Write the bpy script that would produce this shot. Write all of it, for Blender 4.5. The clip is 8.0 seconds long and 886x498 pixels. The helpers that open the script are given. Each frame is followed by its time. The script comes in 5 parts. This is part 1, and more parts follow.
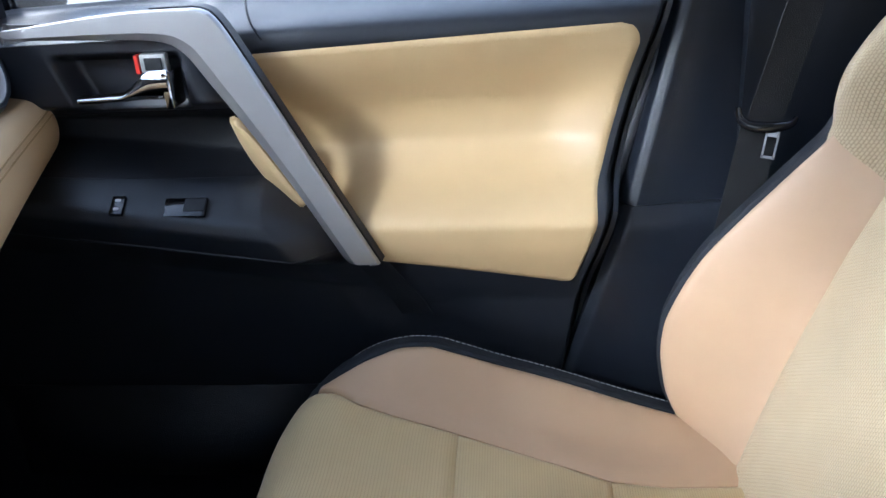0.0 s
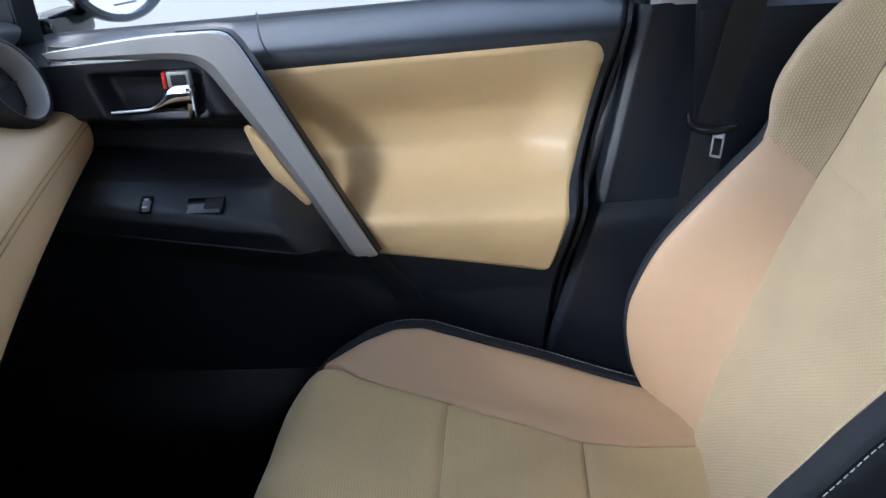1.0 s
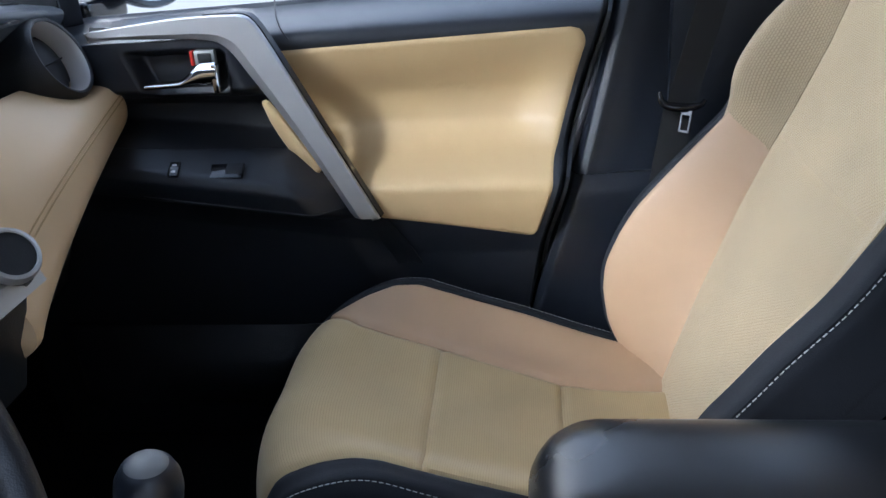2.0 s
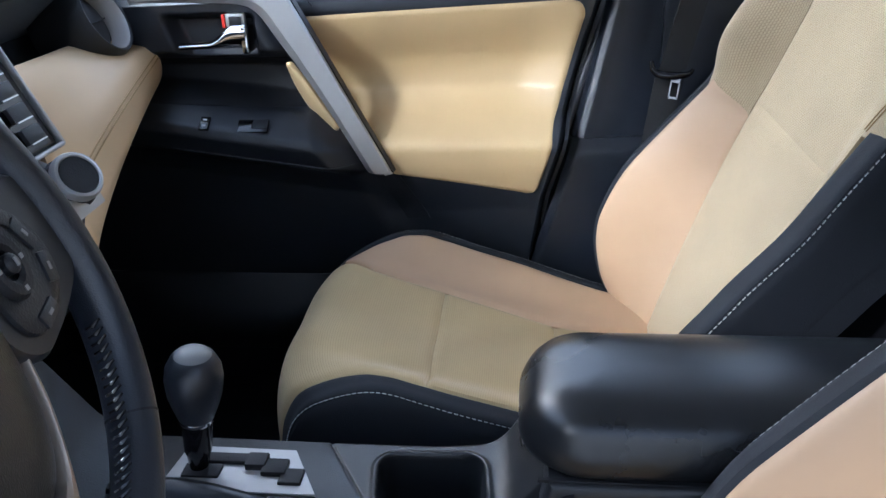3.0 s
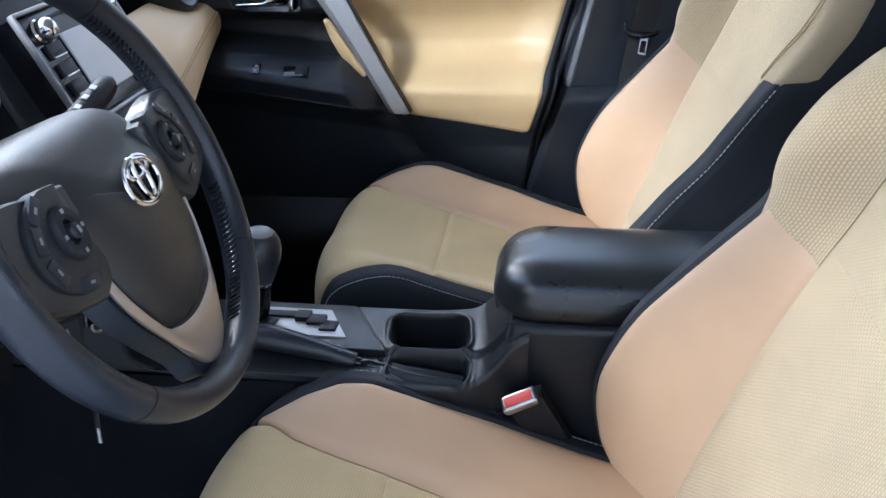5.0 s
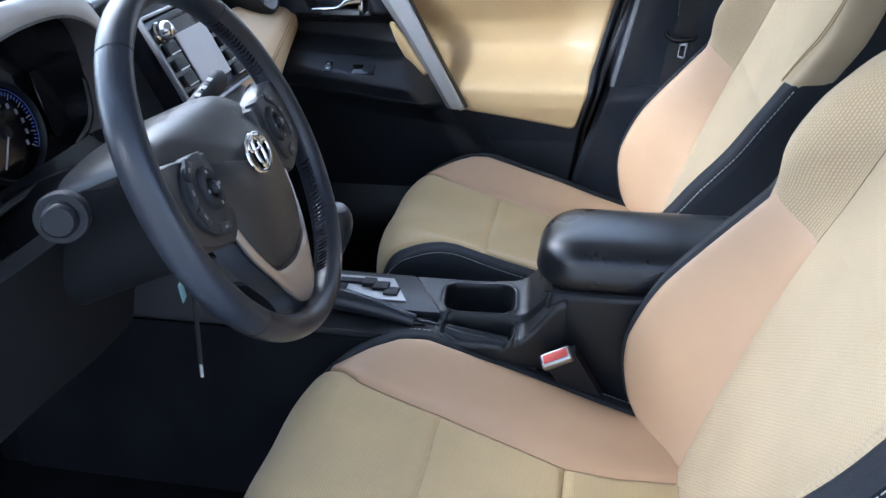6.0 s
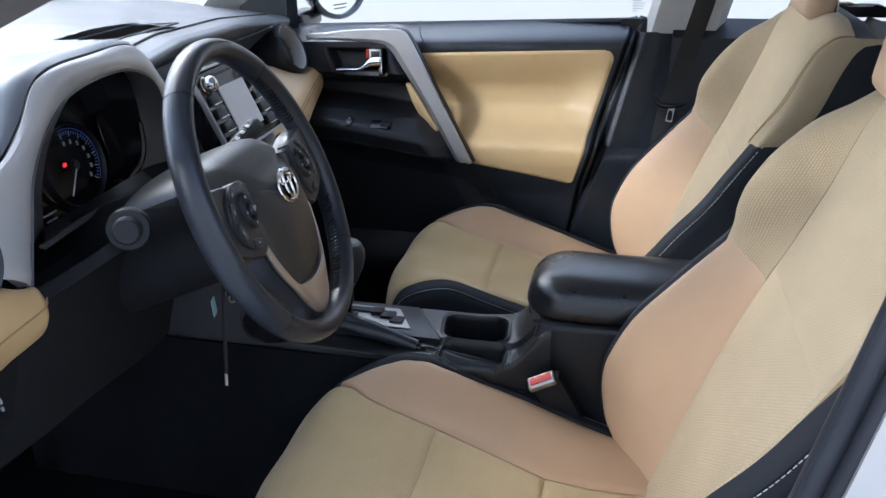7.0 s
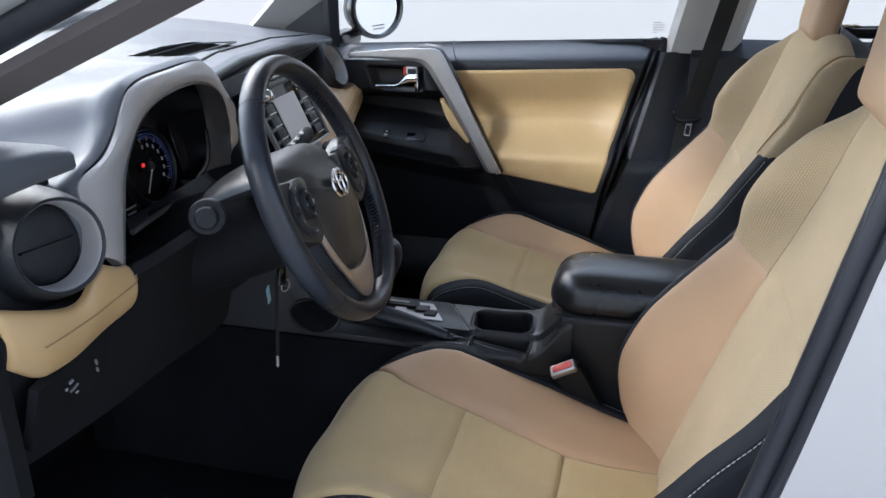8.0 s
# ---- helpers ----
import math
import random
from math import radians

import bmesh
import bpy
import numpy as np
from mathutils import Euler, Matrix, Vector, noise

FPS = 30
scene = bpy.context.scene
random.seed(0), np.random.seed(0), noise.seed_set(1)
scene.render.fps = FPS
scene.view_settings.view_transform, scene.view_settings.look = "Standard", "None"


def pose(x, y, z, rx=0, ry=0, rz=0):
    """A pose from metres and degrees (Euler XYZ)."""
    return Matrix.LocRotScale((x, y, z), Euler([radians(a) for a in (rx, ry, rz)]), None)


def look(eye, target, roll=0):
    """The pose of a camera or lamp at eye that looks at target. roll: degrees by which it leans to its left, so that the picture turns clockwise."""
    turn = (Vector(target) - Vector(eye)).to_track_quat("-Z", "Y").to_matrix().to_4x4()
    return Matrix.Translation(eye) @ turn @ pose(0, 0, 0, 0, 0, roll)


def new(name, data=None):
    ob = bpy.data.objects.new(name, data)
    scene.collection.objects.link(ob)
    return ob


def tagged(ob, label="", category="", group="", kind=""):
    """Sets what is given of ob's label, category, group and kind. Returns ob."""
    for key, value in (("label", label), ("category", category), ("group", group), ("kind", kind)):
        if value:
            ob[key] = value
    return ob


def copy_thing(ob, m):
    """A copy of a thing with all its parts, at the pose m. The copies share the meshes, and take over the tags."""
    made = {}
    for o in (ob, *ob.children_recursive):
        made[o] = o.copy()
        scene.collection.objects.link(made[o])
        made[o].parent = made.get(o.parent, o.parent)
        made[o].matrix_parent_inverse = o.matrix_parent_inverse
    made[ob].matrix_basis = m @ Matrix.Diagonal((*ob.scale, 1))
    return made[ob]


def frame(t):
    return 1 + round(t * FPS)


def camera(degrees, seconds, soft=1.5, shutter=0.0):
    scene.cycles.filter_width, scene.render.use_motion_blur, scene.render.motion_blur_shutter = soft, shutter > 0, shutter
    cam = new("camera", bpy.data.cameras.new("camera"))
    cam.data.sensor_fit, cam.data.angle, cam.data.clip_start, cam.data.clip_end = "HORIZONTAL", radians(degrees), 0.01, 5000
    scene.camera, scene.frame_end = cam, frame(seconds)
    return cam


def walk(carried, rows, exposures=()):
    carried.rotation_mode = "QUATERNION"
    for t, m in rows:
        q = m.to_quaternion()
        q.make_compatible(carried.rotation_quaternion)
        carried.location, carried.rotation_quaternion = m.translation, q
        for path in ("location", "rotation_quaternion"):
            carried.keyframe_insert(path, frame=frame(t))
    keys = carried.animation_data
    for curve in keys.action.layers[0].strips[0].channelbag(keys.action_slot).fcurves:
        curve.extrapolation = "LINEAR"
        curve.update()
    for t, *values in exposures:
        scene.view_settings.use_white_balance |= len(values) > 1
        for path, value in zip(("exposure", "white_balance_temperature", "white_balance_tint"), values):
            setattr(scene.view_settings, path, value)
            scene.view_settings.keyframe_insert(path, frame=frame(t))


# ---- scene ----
cam = camera(57.6, 8.0)
PATH = [
    (0, (0.042, -0.278, 1.288), (-0.129, 1.506, 0.401), -3.4),
    (0.5, (0.052, -0.341, 1.303), (-0.114, 1.455, 0.438), -3.7),
    (1, (0.062, -0.411, 1.308), (-0.101, 1.397, 0.468), -3.8),
    (1.5, (0.085, -0.48, 1.316), (-0.1, 1.325, 0.474), -4.0),
    (3, (0.106, -0.669, 1.307), (-0.1, 1.12, 0.438), -2.3),
    (3.5, (0.121, -0.736, 1.322), (-0.1, 1.036, 0.422), -2.3),
    (4, (0.135, -0.809, 1.332), (-0.091, 0.95, 0.407), -2.0),
    (4.5, (0.155, -0.888, 1.351), (-0.087, 0.856, 0.403), -2.0),
    (4.7, (0.163, -0.919, 1.361), (-0.085, 0.821, 0.407), -2.0),
    (5.8, (0.179, -1.069, 1.409), (-0.151, 0.657, 0.454), -1.8),
    (6, (0.188, -1.112, 1.418), (-0.186, 0.607, 0.466), -2.2),
    (6.5, (0.211, -1.201, 1.438), (-0.195, 0.555, 0.571), -1.6),
    (7, (0.243, -1.259, 1.449), (-0.179, 0.517, 0.631), -0.9),
    (7.5, (0.258, -1.323, 1.464), (-0.181, 0.464, 0.68), -0.7),
    (8, (0.266, -1.391, 1.468), (-0.224, 0.387, 0.694), -1.0),
]
walk(cam, [(t, look(eye, target, roll)) for t, eye, target, roll in PATH],
     exposures=((0.0, 1.30, 5550, 10), (0.5, 1.00, 5650, 10), (1.5, 0.86, 5650, 10), (3.0, 1.24, 5550, 10), (4.5, 1.32, 5650, 10), (5.8, 1.47, 5450, 10), (6.0, 1.42, 5450, 10), (6.5, 1.08, 5650, 10), (7.0, 0.97, 5850, 11), (8.0, 0.80, 6100, 11)))

# ---- light ----
world = bpy.data.worlds.new("world")
scene.world = world
world.use_nodes = True
wn, wl = world.node_tree.nodes, world.node_tree.links
sky = wn.new("ShaderNodeTexSky")
sky.sky_type, sky.sun_disc = "NISHITA", False
sky.sun_elevation, sky.sun_rotation = radians(34), radians(-48)
soft_sky = wn.new("ShaderNodeHueSaturation")
soft_sky.inputs["Saturation"].default_value = 0.60
wl.new(sky.outputs[0], soft_sky.inputs["Color"])
wl.new(soft_sky.outputs[0], wn["Background"].inputs["Color"])
wn["Background"].inputs["Strength"].default_value = 0.38
sun_data = bpy.data.lights.new("sun", "SUN")
sun_data.energy, sun_data.angle, sun_data.color = 0.95, radians(7), (1.0, 0.985, 0.96)
sun = new("sun", sun_data)
sun.matrix_basis = look((-2.25, -1.75, 2.98), (0.0, 0.7, 0.95))


# ---- materials ----
def material(name, colour, rough=0.5, metal=0.0, grain=0.0, grain_size=400.0, vary=0.12, vary_size=6.0, **extra):
    """Principled surface with a slow change of tone and a fine relief."""
    m = bpy.data.materials.new(name)
    m.use_nodes = True
    n, l = m.node_tree.nodes, m.node_tree.links
    b = n["Principled BSDF"]
    b.inputs["Roughness"].default_value, b.inputs["Metallic"].default_value = rough, metal
    for key, value in extra.items():
        b.inputs[key.replace("_", " ")].default_value = value
    pos = n.new("ShaderNodeNewGeometry")
    slow = n.new("ShaderNodeTexNoise")
    slow.inputs["Scale"].default_value, slow.inputs["Detail"].default_value = vary_size, 5
    l.new(pos.outputs["Position"], slow.inputs["Vector"])
    ramp = n.new("ShaderNodeMapRange")
    ramp.inputs["From Min"].default_value, ramp.inputs["From Max"].default_value = 0.3, 0.7
    ramp.inputs["To Min"].default_value, ramp.inputs["To Max"].default_value = 1 - vary, 1 + vary
    l.new(slow.outputs["Fac"], ramp.inputs["Value"])
    mul = n.new("ShaderNodeVectorMath")
    mul.operation = "SCALE"
    mul.inputs[0].default_value = colour
    l.new(ramp.outputs[0], mul.inputs["Scale"])
    l.new(mul.outputs[0], b.inputs["Base Color"])
    if grain:
        fine = n.new("ShaderNodeTexVoronoi")
        fine.inputs["Scale"].default_value = grain_size
        l.new(pos.outputs["Position"], fine.inputs["Vector"])
        bump = n.new("ShaderNodeBump")
        bump.inputs["Strength"].default_value, bump.inputs["Distance"].default_value = grain, 0.001
        l.new(fine.outputs["Distance"], bump.inputs["Height"])
        l.new(bump.outputs[0], b.inputs["Normal"])
        rr = n.new("ShaderNodeMapRange")
        rr.inputs["To Min"].default_value, rr.inputs["To Max"].default_value = rough - 0.06, rough + 0.08
        l.new(slow.outputs["Fac"], rr.inputs["Value"])
        l.new(rr.outputs[0], b.inputs["Roughness"])
    return m


def woven(name, colour, dark, across, along, strength=0.6, twist=0.0):
    """Seat cloth: a knit of small raised cells, by the UV map in metres."""
    m = bpy.data.materials.new(name)
    m.use_nodes = True
    n, l = m.node_tree.nodes, m.node_tree.links
    b = n["Principled BSDF"]
    b.inputs["Roughness"].default_value = 0.9
    b.inputs["Sheen Weight"].default_value, b.inputs["Sheen Roughness"].default_value = 0.15, 0.5
    uv = n.new("ShaderNodeUVMap")
    uv.uv_map = "UVMap"
    brick = n.new("ShaderNodeTexBrick")
    brick.inputs["Scale"].default_value = 100.0
    brick.inputs["Brick Width"].default_value, brick.inputs["Row Height"].default_value = across * 100, along * 100
    brick.inputs["Mortar Size"].default_value, brick.inputs["Mortar Smooth"].default_value = min(across, along) * 20, 1.0
    brick.inputs["Color1"].default_value, brick.inputs["Color2"].default_value = (1, 1, 1, 1), (0.9, 0.9, 0.9, 1)
    brick.inputs["Mortar"].default_value = (0, 0, 0, 1)
    turn = n.new("ShaderNodeMapping")
    turn.inputs["Rotation"].default_value = (0, 0, twist)
    l.new(uv.outputs[0], turn.inputs["Vector"])
    l.new(turn.outputs[0], brick.inputs["Vector"])
    slow = n.new("ShaderNodeTexNoise")
    slow.inputs["Scale"].default_value, slow.inputs["Detail"].default_value = 9, 6
    geo = n.new("ShaderNodeNewGeometry")
    l.new(geo.outputs["Position"], slow.inputs["Vector"])
    mix = n.new("ShaderNodeMix")
    mix.data_type = "RGBA"
    mix.inputs["A"].default_value, mix.inputs["B"].default_value = (*dark, 1), (*colour, 1)
    l.new(brick.outputs["Color"], mix.inputs["Factor"])
    ramp = n.new("ShaderNodeMapRange")
    ramp.inputs["From Min"].default_value, ramp.inputs["From Max"].default_value = 0.3, 0.7
    ramp.inputs["To Min"].default_value, ramp.inputs["To Max"].default_value = 0.92, 1.06
    l.new(slow.outputs["Fac"], ramp.inputs["Value"])
    mul = n.new("ShaderNodeVectorMath")
    mul.operation = "SCALE"
    l.new(mix.outputs["Result"], mul.inputs[0])
    l.new(ramp.outputs[0], mul.inputs["Scale"])
    l.new(mul.outputs[0], b.inputs["Base Color"])
    bump = n.new("ShaderNodeBump")
    bump.inputs["Strength"].default_value, bump.inputs["Distance"].default_value = strength, 0.0012
    l.new(brick.outputs["Color"], bump.inputs["Height"])
    l.new(bump.outputs[0], b.inputs["Normal"])
    return m


def glass(name, colour=(0.95, 0.98, 0.97)):
    m = bpy.data.materials.new(name)
    m.use_nodes = True
    b = m.node_tree.nodes["Principled BSDF"]
    b.inputs["Base Color"].default_value, b.inputs["Roughness"].default_value = (*colour, 1), 0.02
    b.inputs["Transmission Weight"].default_value, b.inputs["IOR"].default_value = 1.0, 1.1
    return m


def glowing(name, colour, strength):
    m = bpy.data.materials.new(name)
    m.use_nodes = True
    b = m.node_tree.nodes["Principled BSDF"]
    b.inputs["Base Color"].default_value = (*colour, 1)
    b.inputs["Emission Color"].default_value, b.inputs["Emission Strength"].default_value = (*colour, 1), strength
    return m


CLOTH = woven("beige_cloth", (0.59, 0.465, 0.285), (0.39, 0.288, 0.155), 0.0046, 0.0030, 0.6)
# Ribbed cloth, toned darker than the backrest's, partly for shade on the cushions.
RIBBED = woven("beige_ribbed_cloth", (0.515, 0.390, 0.205), (0.435, 0.322, 0.160), 0.3, 0.0030, 0.3, math.pi / 2)
MESH = woven("beige_mesh_cloth", (0.585, 0.458, 0.285), (0.36, 0.262, 0.145), 0.0038, 0.0025, 0.7)
LEATHER = material("tan_leather", (0.505, 0.340, 0.210), 0.5, grain=0.06, grain_size=900, vary=0.06)
DOOR_LEATHER = material("beige_door_leather", (0.475, 0.345, 0.182), 0.42, grain=0.05, grain_size=1100, vary=0.05)
DASH_LEATHER = material("beige_dash_leather", (0.56, 0.395, 0.225), 0.45, grain=0.06, grain_size=900, vary=0.06)
KNEE_LEATHER = material("tan_dash_leather", (0.48, 0.315, 0.145), 0.45, grain=0.06, grain_size=900, vary=0.06)
BLACK_CLOTH = material("black_seat_cloth", (0.011, 0.0135, 0.019), 0.8, grain=0.25, grain_size=700)
PLASTIC = material("black_grained_plastic", (0.013, 0.0148, 0.0185), 0.40, Specular_IOR_Level=0.42, grain=0.25, grain_size=650, vary=0.2)
SOFT_BLACK = material("soft_black_pad", (0.013, 0.0155, 0.021), 0.36, grain=0.18, grain_size=800, vary=0.15)
DULL_BLACK = material("dull_black_plastic", (0.0105, 0.0115, 0.0145), 0.55, Specular_IOR_Level=0.36, grain=0.2, grain_size=500)
CONSOLE = material("moulded_black_console", (0.0105, 0.0118, 0.0142), 0.30, Specular_IOR_Level=0.42, grain=0.2, grain_size=800, vary=0.15)
CAP = material("grey_knob_cap", (0.16, 0.165, 0.17), 0.42, vary=0.08)
PILLAR_BLACK = material("grained_pillar_plastic", (0.0125, 0.0152, 0.0215), 0.29, grain=0.15, grain_size=700, vary=0.2)
ARM_PAD = material("glossy_black_pad", (0.0085, 0.0096, 0.0115), 0.27, Specular_IOR_Level=0.55, grain=0.07, grain_size=1100, vary=0.15)
CARPET = material("black_carpet", (0.0095, 0.0105, 0.0130), 1.0, Specular_IOR_Level=0.1, grain=0.6, grain_size=500, vary=0.3)
GLOSS_BLACK = material("gloss_black", (0.006, 0.006, 0.008), 0.12, vary=0.1)
WHEEL_LEATHER = material("black_wheel_leather", (0.0155, 0.0185, 0.0255), 0.29, grain=0.15, grain_size=900, vary=0.2)
HUB = material("black_hub_leather", (0.024, 0.0235, 0.0235), 0.30, grain=0.22, grain_size=1000, vary=0.15)
SPOKE = material("smooth_black_spoke", (0.017, 0.018, 0.021), 0.30, grain=0.03, grain_size=1500, vary=0.1)
DASH_TOP = material("dark_grey_dash", (0.080, 0.087, 0.098), 0.33, grain=0.2, grain_size=700, vary=0.1)
SILVER = material("satin_silver", (0.40, 0.40, 0.405), 0.42, 0.75, grain=0.02, grain_size=2500, vary=0.05)
BEZEL = material("silver_painted_plastic", (0.50, 0.485, 0.475), 0.42, 0.25, grain=0.02, grain_size=2500, vary=0.04)
WARM_SILVER = material("warm_satin_silver", (0.42, 0.36, 0.30), 0.38, 0.7, vary=0.05)
CHROME = material("chrome", (0.75, 0.75, 0.76), 0.08, 1.0, vary=0.03)
STEEL = material("brushed_steel", (0.5, 0.5, 0.5), 0.3, 1.0, vary=0.08)
TONGUE = material("worn_belt_steel", (0.30, 0.30, 0.31), 0.22, 1.0, vary=0.2, vary_size=60)
# Darker copy of the black plastic: shade of the lower dash put into its colour.
SHADED_TRIM = material("shaded_black_lower_trim", (0.0080, 0.0086, 0.0104), 0.65, Specular_IOR_Level=0.22, grain=0.2, grain_size=500)
PLATE = material("silver_gate_plate", (0.42, 0.42, 0.42), 0.45, 0.3, vary=0.06)
SILL_GREY = material("grey_gauge_sill", (0.085, 0.082, 0.085), 0.36, grain=0.05, grain_size=1500, vary=0.06)
GREY_TRIM = material("light_grey_pillar_trim", (0.52, 0.51, 0.49), 0.75, grain=0.1, grain_size=900, vary=0.06)
TAUPE = material("taupe_pillar_trim", (0.16, 0.14, 0.13), 0.7, grain=0.1, grain_size=900, vary=0.06)
RUBBER = material("black_rubber_seal", (0.022, 0.024, 0.030), 0.38, vary=0.2)
PAINT = material("white_car_paint", (0.47, 0.455, 0.44), 0.25, vary=0.03, Coat_Weight=0.6)
RED = material("red_plastic", (0.55, 0.03, 0.02), 0.35, vary=0.1)
RED_BUTTON = material("red_buckle_button", (0.60, 0.06, 0.04), 0.4, vary=0.1)
THREAD = material("white_thread", (0.55, 0.55, 0.53), 0.8, vary=0.1)
TAN_THREAD = material("tan_thread", (0.30, 0.20, 0.09), 0.8, vary=0.1)
WEBBING = material("black_belt_webbing", (0.014, 0.014, 0.015), 0.75, grain=0.5, grain_size=900, vary=0.15)
PRINT = material("pale_print", (0.6, 0.6, 0.6), 0.6)
GREY_PRINT = material("grey_print", (0.25, 0.25, 0.26), 0.6)
CONCRETE = material("pale_concrete", (0.5, 0.5, 0.49), 0.8, grain=0.1, grain_size=60, vary=0.12, vary_size=1.5)
# Pale base colour holds the sky's reflection on the dark screen.
GLARE_SCREEN = material("screen_glass_with_glare", (0.58, 0.58, 0.60), 0.22, vary=0.03)
BLUE_TAG = material("pale_blue_tag", (0.25, 0.45, 0.55), 0.5)
PANE = glass("window_glass")
MIRROR = material("mirror_glass", (0.9, 0.9, 0.91), 0.02, 1.0, vary=0.0)
GAUGE_BLUE = glowing("gauge_blue_light", (0.06, 0.10, 0.38), 0.045)
GAUGE_RED = glowing("gauge_red_light", (0.9, 0.03, 0.03), 0.5)
# Emission, not a lamp: makes the backdrop as bright as the outdoors.
BACK_GLOW = glowing("glowing_white_backdrop", (0.93, 0.885, 0.835), 0.30)
BACK_GLOW.node_tree.nodes["Principled BSDF"].inputs["Base Color"].default_value = (0.25, 0.25, 0.26, 1)


# ---- shape helpers ----
def thing(name, at, label, category, group="", kind=""):
    ob = new(name)
    ob.empty_display_size = 0.05
    ob.matrix_basis = Matrix.Translation(at)
    return tagged(ob, label, category, group, kind)


def finish(bm, name, mat, angle=40):
    me = bpy.data.meshes.new(name)
    bm.to_mesh(me)
    bm.free()
    me.materials.append(mat)
    for poly in me.polygons:
        poly.use_smooth = True
    me.set_sharp_from_angle(angle=radians(angle))
    return me


def part(name, bm, mat, parent=None, label="", angle=40):
    """One mesh object, given in world metres, under a thing or a part."""
    ob = new(name, finish(bm, name, mat, angle))
    if parent is not None:
        ob.parent = parent
        if parent.data is None:
            ob.matrix_parent_inverse = parent.matrix_basis.inverted()
    if label:
        ob["label"] = label
    return ob


def solid(name, bm, mat, label, category, group="", kind="", angle=40):
    """A thing that is one mesh."""
    return tagged(part(name, bm, mat, None, label, angle), label, category, group, kind)


def spline(points, n):
    """n points evenly along a smooth curve through the points."""
    p = np.array(points, float)
    q = np.vstack([2 * p[0] - p[1], p, 2 * p[-1] - p[-2]])
    out = []
    for i in range(len(p) - 1):
        a, b, c, d = q[i:i + 4]
        for t in np.linspace(0, 1, 16, endpoint=False):
            out.append(0.5 * (2 * b + (c - a) * t + (2 * a - 5 * b + 4 * c - d) * t * t + (3 * b - a - 3 * c + d) * t ** 3))
    out.append(p[-1])
    out = np.array(out)
    run = np.concatenate([[0], np.cumsum(np.linalg.norm(np.diff(out, axis=0), axis=1))])
    at = np.linspace(0, run[-1], n)
    return np.stack([np.interp(at, run, out[:, k]) for k in range(out.shape[1])], axis=1)


def mixed(p, q, t):
    return p + (q - p) * t


def step(a, b, x):
    t = min(1.0, max(0.0, (x - a) / (b - a)))
    return t * t * (3 - 2 * t)


def sheet(f, na, nb, thick=0.004, size=(1.0, 1.0), tuck=0.0, edge=0.014, flip=False, close=False, edges="abAB"):
    """A curved panel f(a, b), a and b in 0..1, with thickness, its rim tucked in; the UV map is in metres by size."""
    P = np.array([[f(i / na, j / nb) for j in range(nb + 1)] for i in range(na + 1)], float)
    da, db = np.gradient(P, axis=0), np.gradient(P, axis=1)
    N = np.cross(da, db)
    N /= np.maximum(np.linalg.norm(N, axis=2, keepdims=True), 1e-9)
    if flip:
        N = -N
    if tuck:
        A = np.arange(na + 1)[:, None] / na * size[0]
        B = np.arange(nb + 1)[None, :] / nb * size[1]
        far = np.full((na + 1, nb + 1), 9.0)
        if "a" in edges:
            far = np.minimum(far, A)
        if "A" in edges:
            far = np.minimum(far, size[0] - A)
        if "b" in edges:
            far = np.minimum(far, B)
        if "B" in edges:
            far = np.minimum(far, size[1] - B)
        e = np.clip(far / edge, 0, 1)
        P = P - N * (tuck * (1 - e) ** 2)[:, :, None]
    bm = bmesh.new()
    uv = bm.loops.layers.uv.new("UVMap")
    top = [[bm.verts.new(P[i, j]) for j in range(nb + 1)] for i in range(na + 1)]
    low = [[bm.verts.new(P[i, j] - N[i, j] * thick) for j in range(nb + 1)] for i in range(na + 1)] if thick else None

    def quad(v, where):
        try:
            face = bm.faces.new(v)
        except ValueError:
            return
        for loop, (i, j) in zip(face.loops, where):
            loop[uv].uv = (i / na * size[0], j / nb * size[1])

    for i in range(na):
        for j in range(nb):
            w = [(i, j), (i + 1, j), (i + 1, j + 1), (i, j + 1)]
            if flip:
                w = w[::-1]
            quad([top[p][q] for p, q in w], w)
            if thick:
                quad([low[p][q] for p, q in w[::-1]], w[::-1])
    if thick:
        ring = [(i, 0) for i in range(na)] + [(na, j) for j in range(nb)] + [(i, nb) for i in range(na, 0, -1)] + [(0, j) for j in range(nb, 0, -1)]
        for k, w in enumerate(ring):
            x = ring[(k + 1) % len(ring)]
            four = [w, x, x, w] if not flip else [x, w, w, x]
            quad([low[four[0][0]][four[0][1]], low[four[1][0]][four[1][1]], top[four[2][0]][four[2][1]], top[four[3][0]][four[3][1]]], four)
    return bm


def box(size, at=(0, 0, 0), bevel=0.0, seg=2, m=None):
    bm = bmesh.new()
    bmesh.ops.create_cube(bm, size=1, matrix=Matrix.Diagonal((*size, 1)))
    if bevel:
        bmesh.ops.bevel(bm, geom=bm.edges[:], offset=bevel, segments=seg, profile=0.6, affect="EDGES")
    bmesh.ops.transform(bm, matrix=Matrix.Translation(at) @ (m or Matrix()), verts=bm.verts)
    return bm


def span(x0, x1, y0, y1, z0, z1, bevel=0.0, seg=2):
    return box((x1 - x0, y1 - y0, z1 - z0), ((x0 + x1) / 2, (y0 + y1) / 2, (z0 + z1) / 2), bevel, seg)


